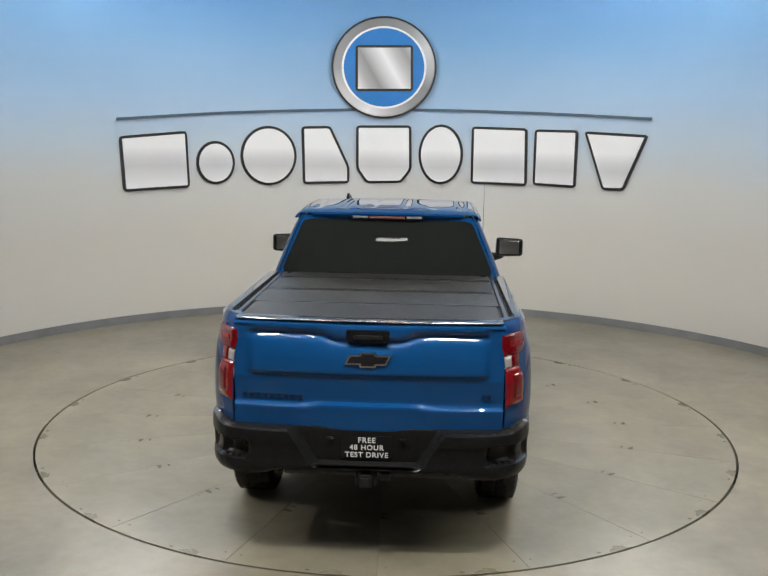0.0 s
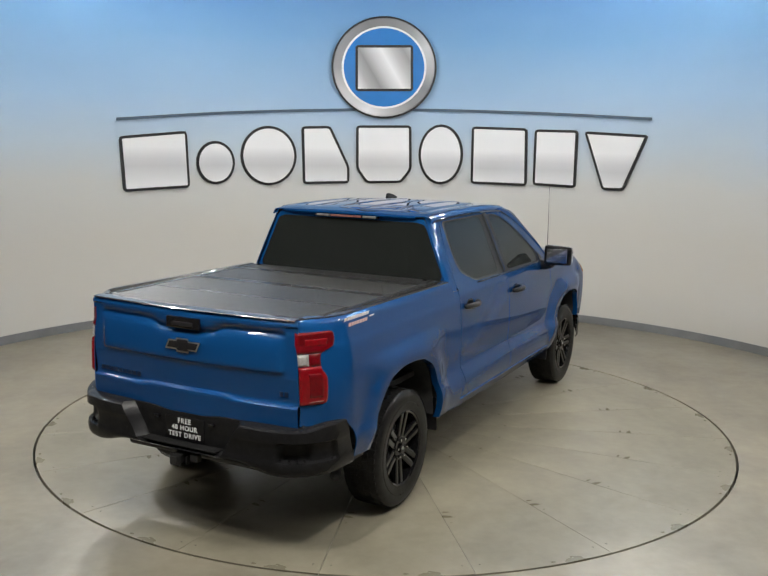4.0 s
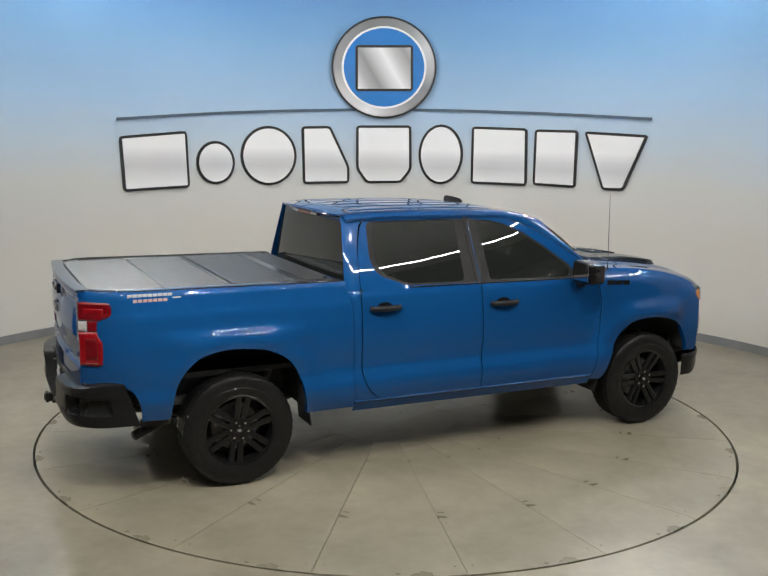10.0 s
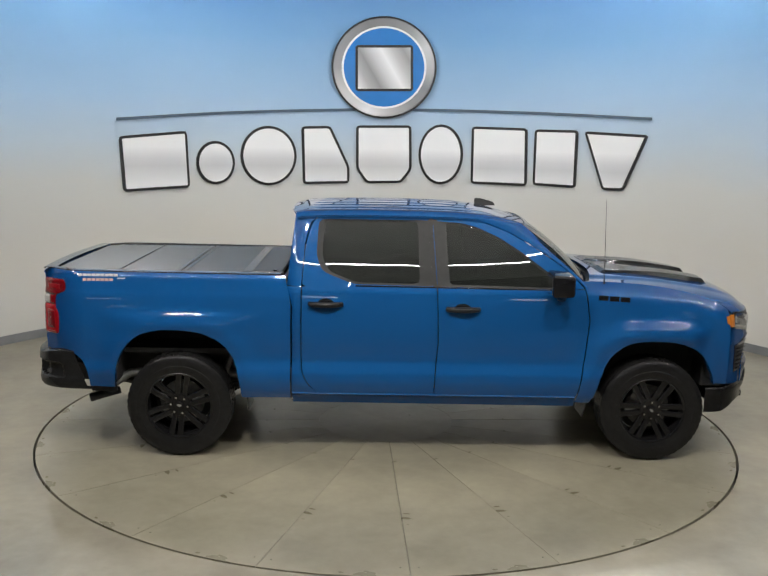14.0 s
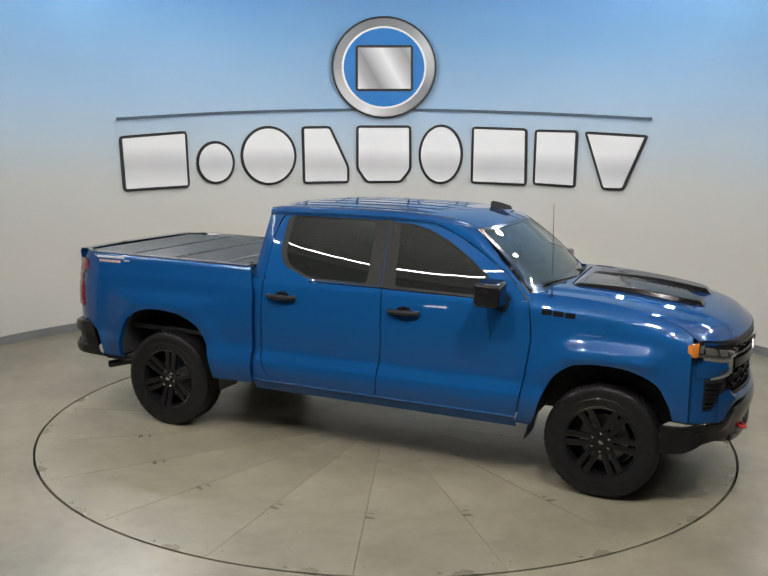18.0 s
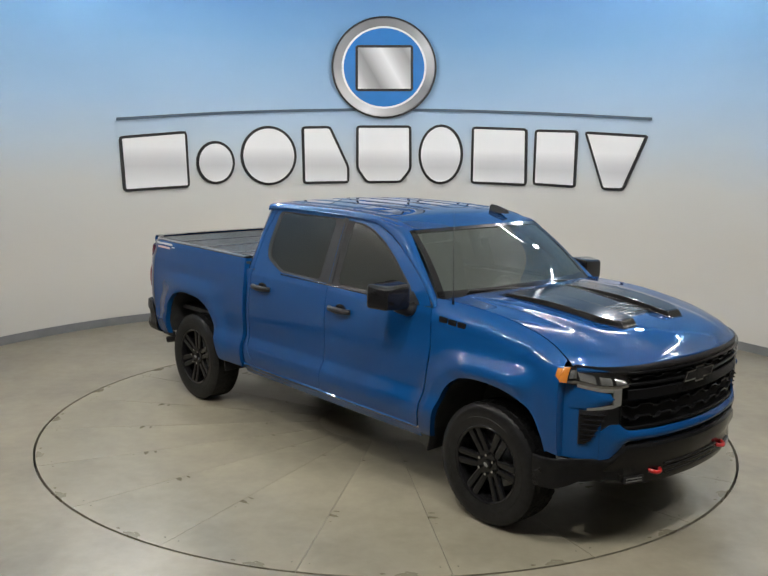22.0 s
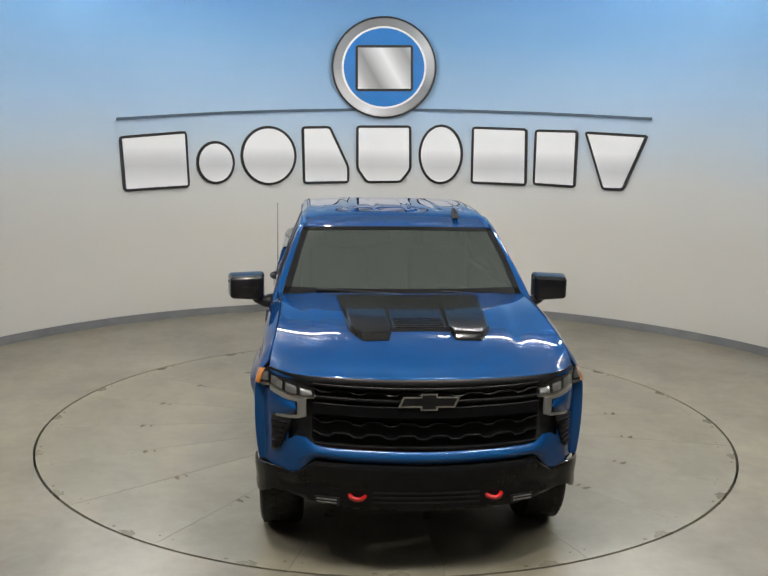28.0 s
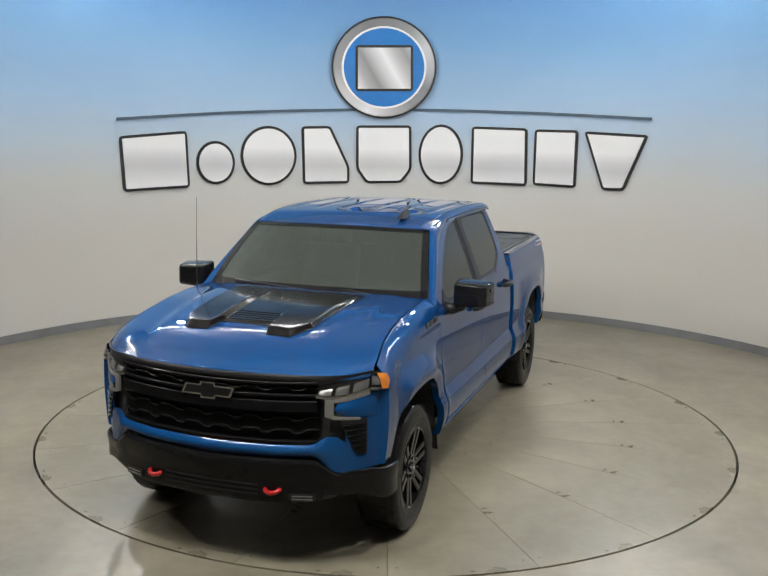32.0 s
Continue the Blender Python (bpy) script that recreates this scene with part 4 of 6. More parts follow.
    for text, z, size in (("FREE", 0.763, 0.046), ("48 HOUR", 0.718, 0.044), ("TEST DRIVE", 0.673, 0.044)):
        words(text, size, WHITE_INK, plate, Matrix.Translation(T((-1.1315, 0, z))) @ pm, "white words")
    part("step_pad", box_bm((0.088, 0.585, 0.008), T((-1.158, 0, 0.630)), 0.002), PAD, bumper, "ribbed black step pad")
    # hitch
    hitch = part("tow_hitch", box_bm((0.17, 0.062, 0.062), T((-1.15, 0, 0.545)), 0.008), HITCH, truck, "black tow hitch receiver")
    part("receiver_hole", box_bm((0.012, 0.046, 0.046), T((-1.236, 0, 0.545))), GAP_M, hitch)
    part("collar", box_bm((0.026, 0.078, 0.078), T((-1.222, 0, 0.545)), 0.012), HITCH, hitch)
    part("cross_tube", cyl_bm(0.035, 0.035, 1.0, T((-1.05, 0, 0.55)), Matrix.Rotation(math.pi / 2, 4, "X"), 16), DARK, hitch)
    for k in (-1, 1):
        part("chain_plate", box_bm((0.085, 0.012, 0.055), T((-1.150, 0.058 * k, 0.535)), 0.005), HITCH, hitch)
    part("socket", box_bm((0.045, 0.06, 0.05), T((-1.165, -0.115, 0.560)), 0.008), BLACK, hitch, "black trailer socket")


def build_doors():
    # lower skins
    rear_edge = np.array([(1.104, 0.545), (1.03, 0.60), (0.975, 0.70), (0.962, 0.80), (0.961, 1.00), (0.961, 1.20), (0.962, 1.376)])
    split = lambda z: float(np.interp(z, [0.52, 0.71, 0.946, 1.336, 1.40], [2.003, 2.012, 2.032, 2.021, 2.018]))
    front_edge = lambda z: float(np.interp(z, [0.49, 0.567, 0.851, 1.131, 1.329, 1.39], [3.113, 3.138, 3.183, 3.214, 3.189, 3.175]))
    re = spline(rear_edge, 80)
    rear_x = lambda z: float(np.interp(z, re[:, 1], re[:, 0]))
    zs = np.linspace(0.545, 1.376, 48)

    def skin(xa, xb, z_lo):
        out = []
        for u in np.linspace(0, 1, 40):
            out.append([((xa(z) + 0.004) * (1 - u) + (xb(z) - 0.004) * u, side_y((xa(z)) * (1 - u) + xb(z) * u, z), z) for z in np.linspace(z_lo, 1.376, 52)])
        return out

    doors = {}
    for name, grid in (("rear_door", skin(rear_x, split, 0.545)), ("front_door", skin(split, front_edge, 0.530))):
        r, l = both(name, grid, PAINT, truck, 0.006, "blue metallic door", (1.7, 0, 0.9))
        doors[name] = (r, l)
    # window frames and glass
    gy = lambda z: 0.934 - 0.38 * (z - 1.376) - 0.06 * (z - 1.376) ** 2
    frames = {
        "rear_door": dict(outer=[(0.965, 1.372)] + rounded([(0.965, 1.380), (0.985, 1.70), (1.055, 1.915), (1.978, 1.925), (2.018, 1.380)], 0.10, 6)[7:28] + [(2.018, 1.372)],
                          trim=rounded([(1.085, 1.885), (1.072, 1.60), (1.120, 1.490), (1.365, 1.398), (2.010, 1.386), (1.975, 1.885)], 0.05, 5),
                          pane=rounded([(1.130, 1.872), (1.118, 1.60), (1.170, 1.495), (1.375, 1.412), (1.882, 1.403), (1.868, 1.872)], 0.045, 5)),
        "front_door": dict(outer=[(2.024, 1.372), (1.984, 1.925), (2.20, 1.912), (2.35, 1.885), (2.57, 1.805), (2.78, 1.690), (3.00, 1.545), (3.165, 1.400), (3.165, 1.372)],
                           trim=rounded([(2.020, 1.386), (1.984, 1.880), (2.200, 1.868), (2.330, 1.838), (2.500, 1.765), (2.680, 1.655), (2.945, 1.462), (2.950, 1.372)], 0.02, 4),
                           pane=rounded([(2.118, 1.402), (2.086, 1.866), (2.190, 1.857), (2.330, 1.822), (2.500, 1.745), (2.680, 1.632), (2.905, 1.468), (2.905, 1.388)], 0.02, 4)),
    }
    for name, f in frames.items():
        c = (1.50, 1.66) if name == "rear_door" else (2.36, 1.60)
        n = 96
        o, t, p = around(f["outer"], c, n), around(f["trim"], c, n), around(f["pane"], c, n)
        for s, door in zip((-1, 1), doors[name]):
            o3 = [T((x, s * gy(z), z)) for x, z in o]
            t3 = [T((x, s * (gy(z) - 0.002), z)) for x, z in t]
            t3b = [T((x, s * (gy(z) - 0.004), z)) for x, z in t]
            p3 = [T((x, s * (gy(z) - 0.008), z)) for x, z in p]
            inn = T((1.8, 0, 1.6))
            ring_sheet("window_frame", o3, t3, PAINT, door, 0.006, "blue window frame", inn)
            ring_sheet("window_trim", t3b, p3, PILLAR, door, 0.006, "black window trim", inn)
            g = [[T((c[0] + (p[i % n][0] - c[0]) * k / 5, s * (gy(c[1] + (p[i % n][1] - c[1]) * k / 5) - 0.009), c[1] + (p[i % n][1] - c[1]) * k / 5)) for k in range(6)] for i in range(n + 1)]
            pane = sheet("pane", g, TINT, door, 0.003, "dark tinted side window", inn)
            pane.visible_shadow = False
    # bright sill line, handles, corner sails
    for s, k in ((-1, 0), (1, 1)):
        belt = [(x, s * (side_y(x, 1.372) + 0.001), float(np.interp(x, [1.12, 1.37, 2.0, 2.95], [1.388, 1.386, 1.380, 1.368]))) for x in np.linspace(1.38, 2.94, 20)]
        part("belt_seal", tube_bm([T((x, s * (gy(1.385) + 0.002), z)) for x, y, z in belt], 0.006, 6), GLOSS, doors["rear_door"][k], smooth=True)
        for door, cx in (("rear_door", 1.152), ("front_door", 2.219)):
            zc = 1.246 if door == "rear_door" else 1.219
            y = side_y(cx, zc)
            pts = [T((cx - 0.125 + 0.25 * u, s * (y + 0.012 + 0.036 * math.sin(math.pi * min(1, max(0, u))) ** 0.5), zc)) for u in np.linspace(0, 1, 15)]
            h = part("door_handle", tube_bm(pts, [0.019 + 0.004 * math.sin(math.pi * u) for u in np.linspace(0, 1, 15)], 10), BLACK, doors[door][k], "black door handle", smooth=True)
            cup = cyl_bm(1, 1, 1, seg=28)
            bmesh.ops.transform(cup, matrix=Matrix.Translation(T((cx, s * (y - 0.002), zc + 0.006))) @ Matrix.Rotation(math.pi / 2, 4, "X") @ Matrix.Diagonal((0.062, 0.036, 0.012, 1)), verts=cup.verts)
            part("handle_cup", cup, GLOSS, h)
    # rocker and cab corner
    xs = np.linspace(0.895, 3.12, 50)
    both("rocker_panel", [[(x, side_w(z) - 0.004 + (0.012 if 0.53 < z < 0.54 else 0) - (0.045 if z > 0.54 else 0), z - 0.012 * (x - 0.9) / 2.2) for z in (0.455, 0.47, 0.49, 0.51, 0.525, 0.537, 0.585)] for x in xs], PAINT, truck, 0.006, "blue rocker panel")
    zq = list(np.linspace(0.50, 1.376, 44))
    qx = lambda z: 0.889 if z < 1.2 else 0.889 - 0.044 * smooth01((z - 1.2) / 0.2)
    both("cab_corner", [[(qx(z) * (1 - u) + (rear_x(max(z, 0.545)) - 0.005) * u, side_y(0.92, z) - 0.010 * (1 - u) ** 3, z) for z in zq] for u in np.linspace(0, 1, 10)], PAINT, truck, 0.006, "blue cab rear corner")
    zc = np.linspace(1.378, 1.935, 24)
    both("cab_pillar", [[(float(np.interp(z, [1.378, 1.5, 1.93], [0.846, 0.856, 0.900])) * (1 - u) + float(np.interp(z, [1.378, 1.70, 1.86, 1.935], [0.958, 0.980, 1.022, 1.12])) * u, gy(z) - 0.032 * (1 - u) ** 2.5, z) for z in zc] for u in np.linspace(0, 1, 12)], PAINT, truck, 0.006, "blue rear roof pillar")
    # black centre pillar between the side windows
    both("centre_pillar", [[(float(np.interp(z, [1.385, 1.890], [2.021, 1.981])) + dx, gy(z) + 0.0035 - 0.002 * abs(dx) / 0.036, z) for z in np.linspace(1.385, 1.890, 20)] for dx in (-0.036, -0.018, 0.0, 0.018, 0.036)], PILLAR, truck, 0.003, "satin black centre pillar", (1.7, 0, 1.5))
    return doors, gy


def build_roof(gy):
    zedge = table([(0.82, 1.918), (0.90, 1.935), (1.05, 1.950), (1.40, 1.958), (1.90, 1.956), (2.20, 1.947), (2.42, 1.928), (2.51, 1.914), (2.57, 1.900), (2.66, 1.876), (2.80, 1.835)])
    prof = [(-0.730, -0.040), (-0.722, -0.022), (-0.705, -0.007), (-0.680, 0.0), (-0.66, 0.003)]
    ys = [p[0] for p in prof] + list(np.linspace(-0.64, 0.64, 65)) + [-p[0] for p in prof[::-1]]

    def rz(x, y):
        a = abs(y)
        if a >= 0.66:
            return zedge(x) + float(np.interp(a, [0.66, 0.68, 0.705, 0.722, 0.730], [0.003, 0.0, -0.007, -0.022, -0.040]))
        ribs = 0.0
        if 1.0 < x < 2.35:
            f = smooth01((x - 1.0) / 0.12) * smooth01((2.35 - x) / 0.12)
            for c in (0.13, 0.36, 0.58):
                ribs -= 0.007 * f * math.exp(-((a - c) / 0.028) ** 4)
        return zedge(x) + 0.003 + 0.016 * (1 - (a / 0.66) ** 2) + ribs

    grid = []
    for u in np.linspace(0, 1, 60):
        row = []
        for y in ys:
            xf = 2.775 - 0.075 * (abs(y) / 0.7) ** 2
            xr = 0.838 + 0.075 * (abs(y) / 0.73) ** 3
            x = xr + (xf - xr) * u
            row.append((x, y, rz(x, y)))
        grid.append(row)
    roof = sheet("roof", np.array(grid) + OFF, PAINT, truck, 0.008, "blue roof with pressed ribs", T((1.8, 0, 1.0)))
    for s in (-1, 1):
        pts = [T((x, s * 0.688, zedge(x) - 0.003)) for x in np.linspace(0.98, 2.55, 30)]
        part("roof_channel", tube_bm(pts, 0.004, 6), BLACK, roof, smooth=True)
    # side rail between door tops and roof edge
    xs = np.linspace(0.92, 2.40, 30)
    both("roof_rail", [[(x, 0.728 + 0.006, zedge(x) - 0.042), (x, 0.7335, zedge(x) - 0.052), (x, gy(1.93) + 0.005, min(1.926, zedge(x) - 0.03) - 0.012)] for x in xs], PAINT, truck, 0.005, "", (1.7, 0, 1.5))
    # front pillars
    outer = spline([(2.25, 0.728, 1.905), (2.36, 0.738, 1.886), (2.575, 0.762, 1.808), (2.785, 0.812, 1.693), (3.005, 0.873, 1.548), (3.17, 0.925, 1.403), (3.19, 0.934, 1.375)], 40)
    inner = spline([(2.45, 0.700, 1.905), (2.56, 0.706, 1.888), (2.705, 0.722, 1.853), (2.86, 0.768, 1.712), (3.02, 0.818, 1.560), (3.17, 0.868, 1.415), (3.20, 0.875, 1.385)], 40)
    grid = [[(*(o * (1 - v) + i * v + np.array((0.012, 0.016, 0.010)) * math.sin(math.pi * v)),) for v in np.linspace(0, 1, 8)] for o, i in zip(outer, inner)]
    both("front_pillar", grid, PAINT, truck, 0.006, "blue windscreen pillar", (1.7, 0, 1.3))
    # windscreen
    top = lambda y: np.array((2.775 - 0.075 * (abs(y) / 0.7) ** 2 + 0.003, y, 1.852 + 0.016 * (1 - (y / 0.72) ** 2)))
    bot = lambda y: np.array((3.30 - 0.125 * (abs(y) / 0.86) ** 2.4, y, 1.420))
    grid = []
    for u in np.linspace(-1, 1, 36):
        a, b = top(0.712 * u), bot(0.862 * u)
        grid.append([a + (b - a) * v + np.array((0.03, 0, 0.03)) * math.sin(math.pi * v) * 0.6 for v in np.linspace(0, 1, 20)])
    ws = sheet("windscreen", np.array(grid) + OFF, CLEARG, truck, 0.004, "windscreen with black border", T((1.8, 0, 1.2)))
    ws.visible_shadow = False
    g = np.array(grid)
    for name, sub in (("border_top", g[:, 0:2]), ("border_bottom", g[:, 17:20]), ("border_side", g[0:2]), ("border_side", g[-2:])):
        sheet(name, sub + np.array((0.003, 0, 0.003)) + OFF, GLOSS, ws, 0.002, "", T((1.8, 0, 1.2)))
    part("mirror_pod", box_bm((0.05, 0.16, 0.07), T((2.80, 0, 1.800)), 0.02), DARK, ws)
    # cowl and wipers
    cg = [[(bot(y * 1.0)[0] - 0.02 + k * 0.14, y, 1.412 - 0.012 * k + 0.008 * math.sin(k * 3)) for k in np.linspace(0, 1, 5)] for y in np.linspace(-0.86, 0.86, 30)]
    sheet("cowl", np.array(cg) + OFF, BLACK, truck, 0.005, "black plastic cowl under the windscreen", T((2, 0, 0.9)))
    for s, y0, y1 in ((1, 0.62, 0.02), (1, 0.05, -0.62)):
        part("wiper", tube_bm([T((3.30, y0, 1.437)), T((3.26, (y0 + y1) / 2, 1.455)), T((3.23, y1, 1.470))], 0.008, 6), BLACK, truck, smooth=True)
    # back panel of the cab and rear window
    rear_x = lambda z: float(np.interp(z, [1.30, 1.44, 1.93], [0.850, 0.855, 0.902]))
    o = rounded([(-0.885, 1.36), (-0.868, 1.44), (-0.672, 1.915), (0.672, 1.915), (0.868, 1.44), (0.885, 1.36)], 0.04, 4)
    i = rounded([(-0.848, 1.440), (-0.836, 1.48), (-0.664, 1.884), (0.664, 1.884), (0.836, 1.48), (0.848, 1.440)], 0.05, 5)
    n = 110
    oo, ii = around(o, (0, 1.63), n), around(i, (0, 1.63), n)
    bow = lambda y: 0.03 * (abs(y) / 0.85) ** 3
    o3 = [T((rear_x(z) + bow(y), y, z)) for y, z in oo]
    i3 = [T((rear_x(z) + bow(y) + 0.002, y, z)) for y, z in ii]
    back = ring_sheet("cab_back", o3, i3, PAINT, truck, 0.006, "blue cab back panel", T((2, 0, 1.5)))
    g = [[T((rear_x(1.63 + (z - 1.63) * k / 6) + bow(y * k / 6) + 0.002, y * k / 6, 1.63 + (z - 1.63) * k / 6)) for k in range(7)] for y, z in [ii[a % n] for a in range(n + 1)]]
    rw = sheet("rear_window", g, TINT, truck, 0.003, "dark tinted rear window", T((2, 0, 1.6)))
    rw.visible_shadow = False
    # third brake light under the roof's rear lip
    bl = part("high_brake_light", box_bm((0.022, 0.58, 0.026), T((0.868, 0, 1.908)), 0.006), GLOSS, truck, "high brake light bar")
    part("red_section", box_bm((0.01, 0.28, 0.018), T((0.859, 0, 1.908)), 0.003), MUTED, bl)
    for s in (-1, 1):
        part("white_section", box_bm((0.01, 0.12, 0.018), T((0.859, 0.212 * s, 1.908)), 0.003), STEEL, bl)
    bk = lambda y: 0.075 * (abs(y) / 0.73) ** 3
    lip = [[(0.915 + bk(y), y, rz(0.915, min(abs(y), 0.66)) + 0.002), (0.854 + bk(y), y, rz(0.86, min(abs(y), 0.66)) + 0.003), (0.840 + bk(y), y, 1.930 - 0.01 * (y / 0.6) ** 2), (0.849 + bk(y), y, 1.919 - 0.01 * (y / 0.6) ** 2), (0.915 + bk(y) * 0.5, y, 1.912)] for y in np.linspace(-0.60, 0.60, 34)]
    sheet("roof_lip", np.array(lip) + OFF, PAINT, truck, 0.004, "", T((1.2, 0, 1.90)))
    # shark-fin aerial
    fin = [(-0.13, 0.0), (-0.115, 0.030), (-0.06, 0.048), (0.0, 0.062), (0.045, 0.066), (0.060, 0.055), (0.058, 0.0)]
    verts, faces = [], []
    m = len(fin)
    zb = rz(2.50, 0.45) - 0.006
    for dx, dz in fin:
        w = 0.020 * (1 - dz / 0.075) + 0.003
        verts += [T((2.50 - dx, 0.46 - w, zb + dz)), T((2.50 - dx, 0.46 + w, zb + dz))]
    for k in range(m - 1):
        faces.append((2 * k, 2 * k + 1, 2 * k + 3, 2 * k + 2))
    faces.append(tuple(2 * k for k in range(m))[::-1])
    faces.append(tuple(2 * k + 1 for k in range(m)))
    obj("shark_fin_aerial", verts, faces, PILLAR, truck, "dark shark-fin aerial", smooth=False)
    # mast aerial on the right wing
    part("mast_aerial", tube_bm([T((3.33, -0.885, 1.42)), T((3.33, -0.885, 1.47)), T((3.315, -0.885, 2.08))], [0.010, 0.0035, 0.0013], 8), BLACK, truck, "thin black mast aerial", smooth=True)
    return rz


def build_hood():
    ys = np.linspace(-1, 1, 80)
    grid = []
    for u in np.linspace(0, 1, 60):
        row = []
        for v in ys:
            x0 = 3.335 - 0.12 * v * v
            e = front_x(0.902 * v) - 0.030
            x = x0 + (e - x0) * u
            y = v * (shut_y(x) - 0.003)
            row.append((x, y, hood_z(x, y)))
        grid.append(row)
    edge = grid[-1]
    for dx, dz in ((0.010, -0.006), (0.017, -0.016), (0.019, -0.030), (0.010, -0.040)):
        grid.append([(x + dx, y, z + dz) for x, y, z in edge])
    hood = sheet("hood", np.array(grid) + OFF, PAINT, truck, 0.007, "blue bonnet with black scoop", T((3.6, 0, 0.6)))
    # scoop panel: two raised lobes beside a sunk, ribbed middle
    def scoop_front(a):
        front = 4.335 - 0.125 * smooth01((0.46 - a) / 0.07)
        return front - 0.17 * max(0.0, (a - 0.80) / 0.20) ** 1.3

    def scoop_at(u, v):
        a = abs(v)
        x = 3.395 + (scoop_front(a) - 3.395) * u
        y = v * (0.487 - 0.050 * u)
        lobe = smooth01((a - 0.36) / 0.07) * smooth01((1.0 - a) / 0.06)
        rise = 0.008 * smooth01((1.0 - a) / 0.04) + 0.027 * lobe * (0.35 + 0.65 * smooth01(u / 0.7))
        return x, y, hood_z(x, min(0.47, abs(y))) + 0.003 + rise * smooth01(u / 0.06) * smooth01((1 - u) / 0.05)

    ys = list(np.linspace(-1, -0.93, 8)) + list(np.linspace(-0.91, -0.46, 14)) + list(np.linspace(-0.45, -0.35, 10))
    ys = ys + list(np.linspace(-0.32, 0.32, 15)) + [-v for v in ys[::-1]]
    xs = list(np.linspace(0, 0.08, 6)) + list(np.linspace(0.11, 0.92, 30)) + list(np.linspace(0.94, 1.0, 8))
    sc = sheet("hood_scoop", np.array([[scoop_at(u, v) for v in ys] for u in xs]) + OFF, SCOOP, hood, 0.004, "gloss black bonnet scoop panel", T((3.6, 0, 0.6)))
    for k in range(5):
        x = 4.00 + 0.038 * k
        rib = [[(x + dx, y, hood_z(x + dx, y) + 0.012 + dz) for dx, dz in ((0.0, 0.0), (0.004, 0.003), (0.018, 0.003), (0.022, 0.0))] for y in np.linspace(-0.150, 0.150, 10)]
        sheet("vent_rib", np.array(rib) + OFF, SCOOP, sc, 0.004, "", T((3.6, 0, 0.6)))


def build_fenders():
    head = list(polyline([(3.122, 0.480), (3.230, 0.478)], 6))
    bottom = np.array(head + list(ARCH_F) + list(polyline([(4.232, 0.648), (4.318, 0.640)], 8)))
    top = []
    for k, (x, z) in enumerate(bottom):
        u = k / (len(bottom) - 1)
        xx = 3.155 + (4.316 - 3.155) * (0.5 * u + 0.5 * (x - 3.122) / (4.318 - 3.122))
        top.append((xx, hood_z(xx, shut_y(xx)) - 0.001))
    edge = lambda z: float(np.interp(z, [0.48, 0.567, 0.851, 1.131, 1.329, 1.46], [3.118, 3.143, 3.188, 3.219, 3.194, 3.155]))
    rows = list(np.linspace(0, 0.72, 26)) + list(np.linspace(0.74, 1.0, 22))
    grid = ruled(bottom, top, fender_y, rows)
    # follow the door's front edge at the back of the wing
    for i, col in enumerate(grid):
        k = max(0.0, 1 - i / 14.0)
        for j, (x, y, z) in enumerate(col):
            base = bottom[0][0] + (top[0][0] - bottom[0][0]) * rows[j]
            nx = x + k * (edge(z) - base)
            col[j] = (nx, fender_y(nx, z), z)
    r, l = both("front_fender", grid, PAINT, truck, 0.006, "blue front fender", (3.7, 0, 0.9))
    arch_lip("arch_lip", ARCH_F, fender_y, truck)
    # model mark in plain bars on each wing
    for s, f in ((-1, r), (1, l)):
        for k in range(3):
            x = 3.315 + 0.085 * k
            part("mark_bar", box_bm((0.075, 0.012, 0.040), T((x, s * (fender_y(x, 1.318) + 0.001), 1.318 - 0.006 * k)), 0.004, Matrix.Rotation(radians(2), 4, "Y")), GLOSS, f)
    for s in (-1, 1):
        for k in range(9):
            w = 0.030
            x = -0.745 + 0.034 * k
            part("decal_bar", box_bm((w, 0.002, 0.030), T((x, s * (bed_y(x, 1.44) + 0.0016), 1.441)), 0, Matrix.Rotation(radians(-10 * s), 4, "X")), GREY_INK, truck)
            if 0 < k < 8:
                part("decal_bar", box_bm((w * 0.9, 0.002, 0.026), T((x, s * (bed_y(x, 1.41) + 0.0016), 1.409)), 0, Matrix.Rotation(radians(-4 * s), 4, "X")), RED_INK, truck)
        for x0, x1, z in ((-0.80, -0.74, 1.452), (-0.46, -0.40, 1.423)):
            part("decal_bar", box_bm((x1 - x0, 0.002, 0.008), T(((x0 + x1) / 2, s * (bed_y(x0, z) + 0.0016), z))), GREY_INK, truck)


def fascia(name, lower, upper, mat, parent, out=0.0, ys=None, rows=8, thick=0.006, label="", tilt=0.0, bulge=0.0):
    """Front panel across a range of y between two curves of height; out: proud of the basic front."""
    grid = []
    for y in ys:
        z0, z1 = lower(abs(y)), upper(abs(y))
        grid.append([(front_x(y) + out + tilt * (v - 0.5) + bulge * (1 - 0.9 * smooth01((abs(y) - 0.64) / 0.14)) * math.sin(math.pi * v), y, z0 + (z1 - z0) * v) for v in np.linspace(0, 1, rows)])
    return sheet(name, np.array(grid) + OFF, mat, parent, thick, label, T((3.6, 0, 0.8)))


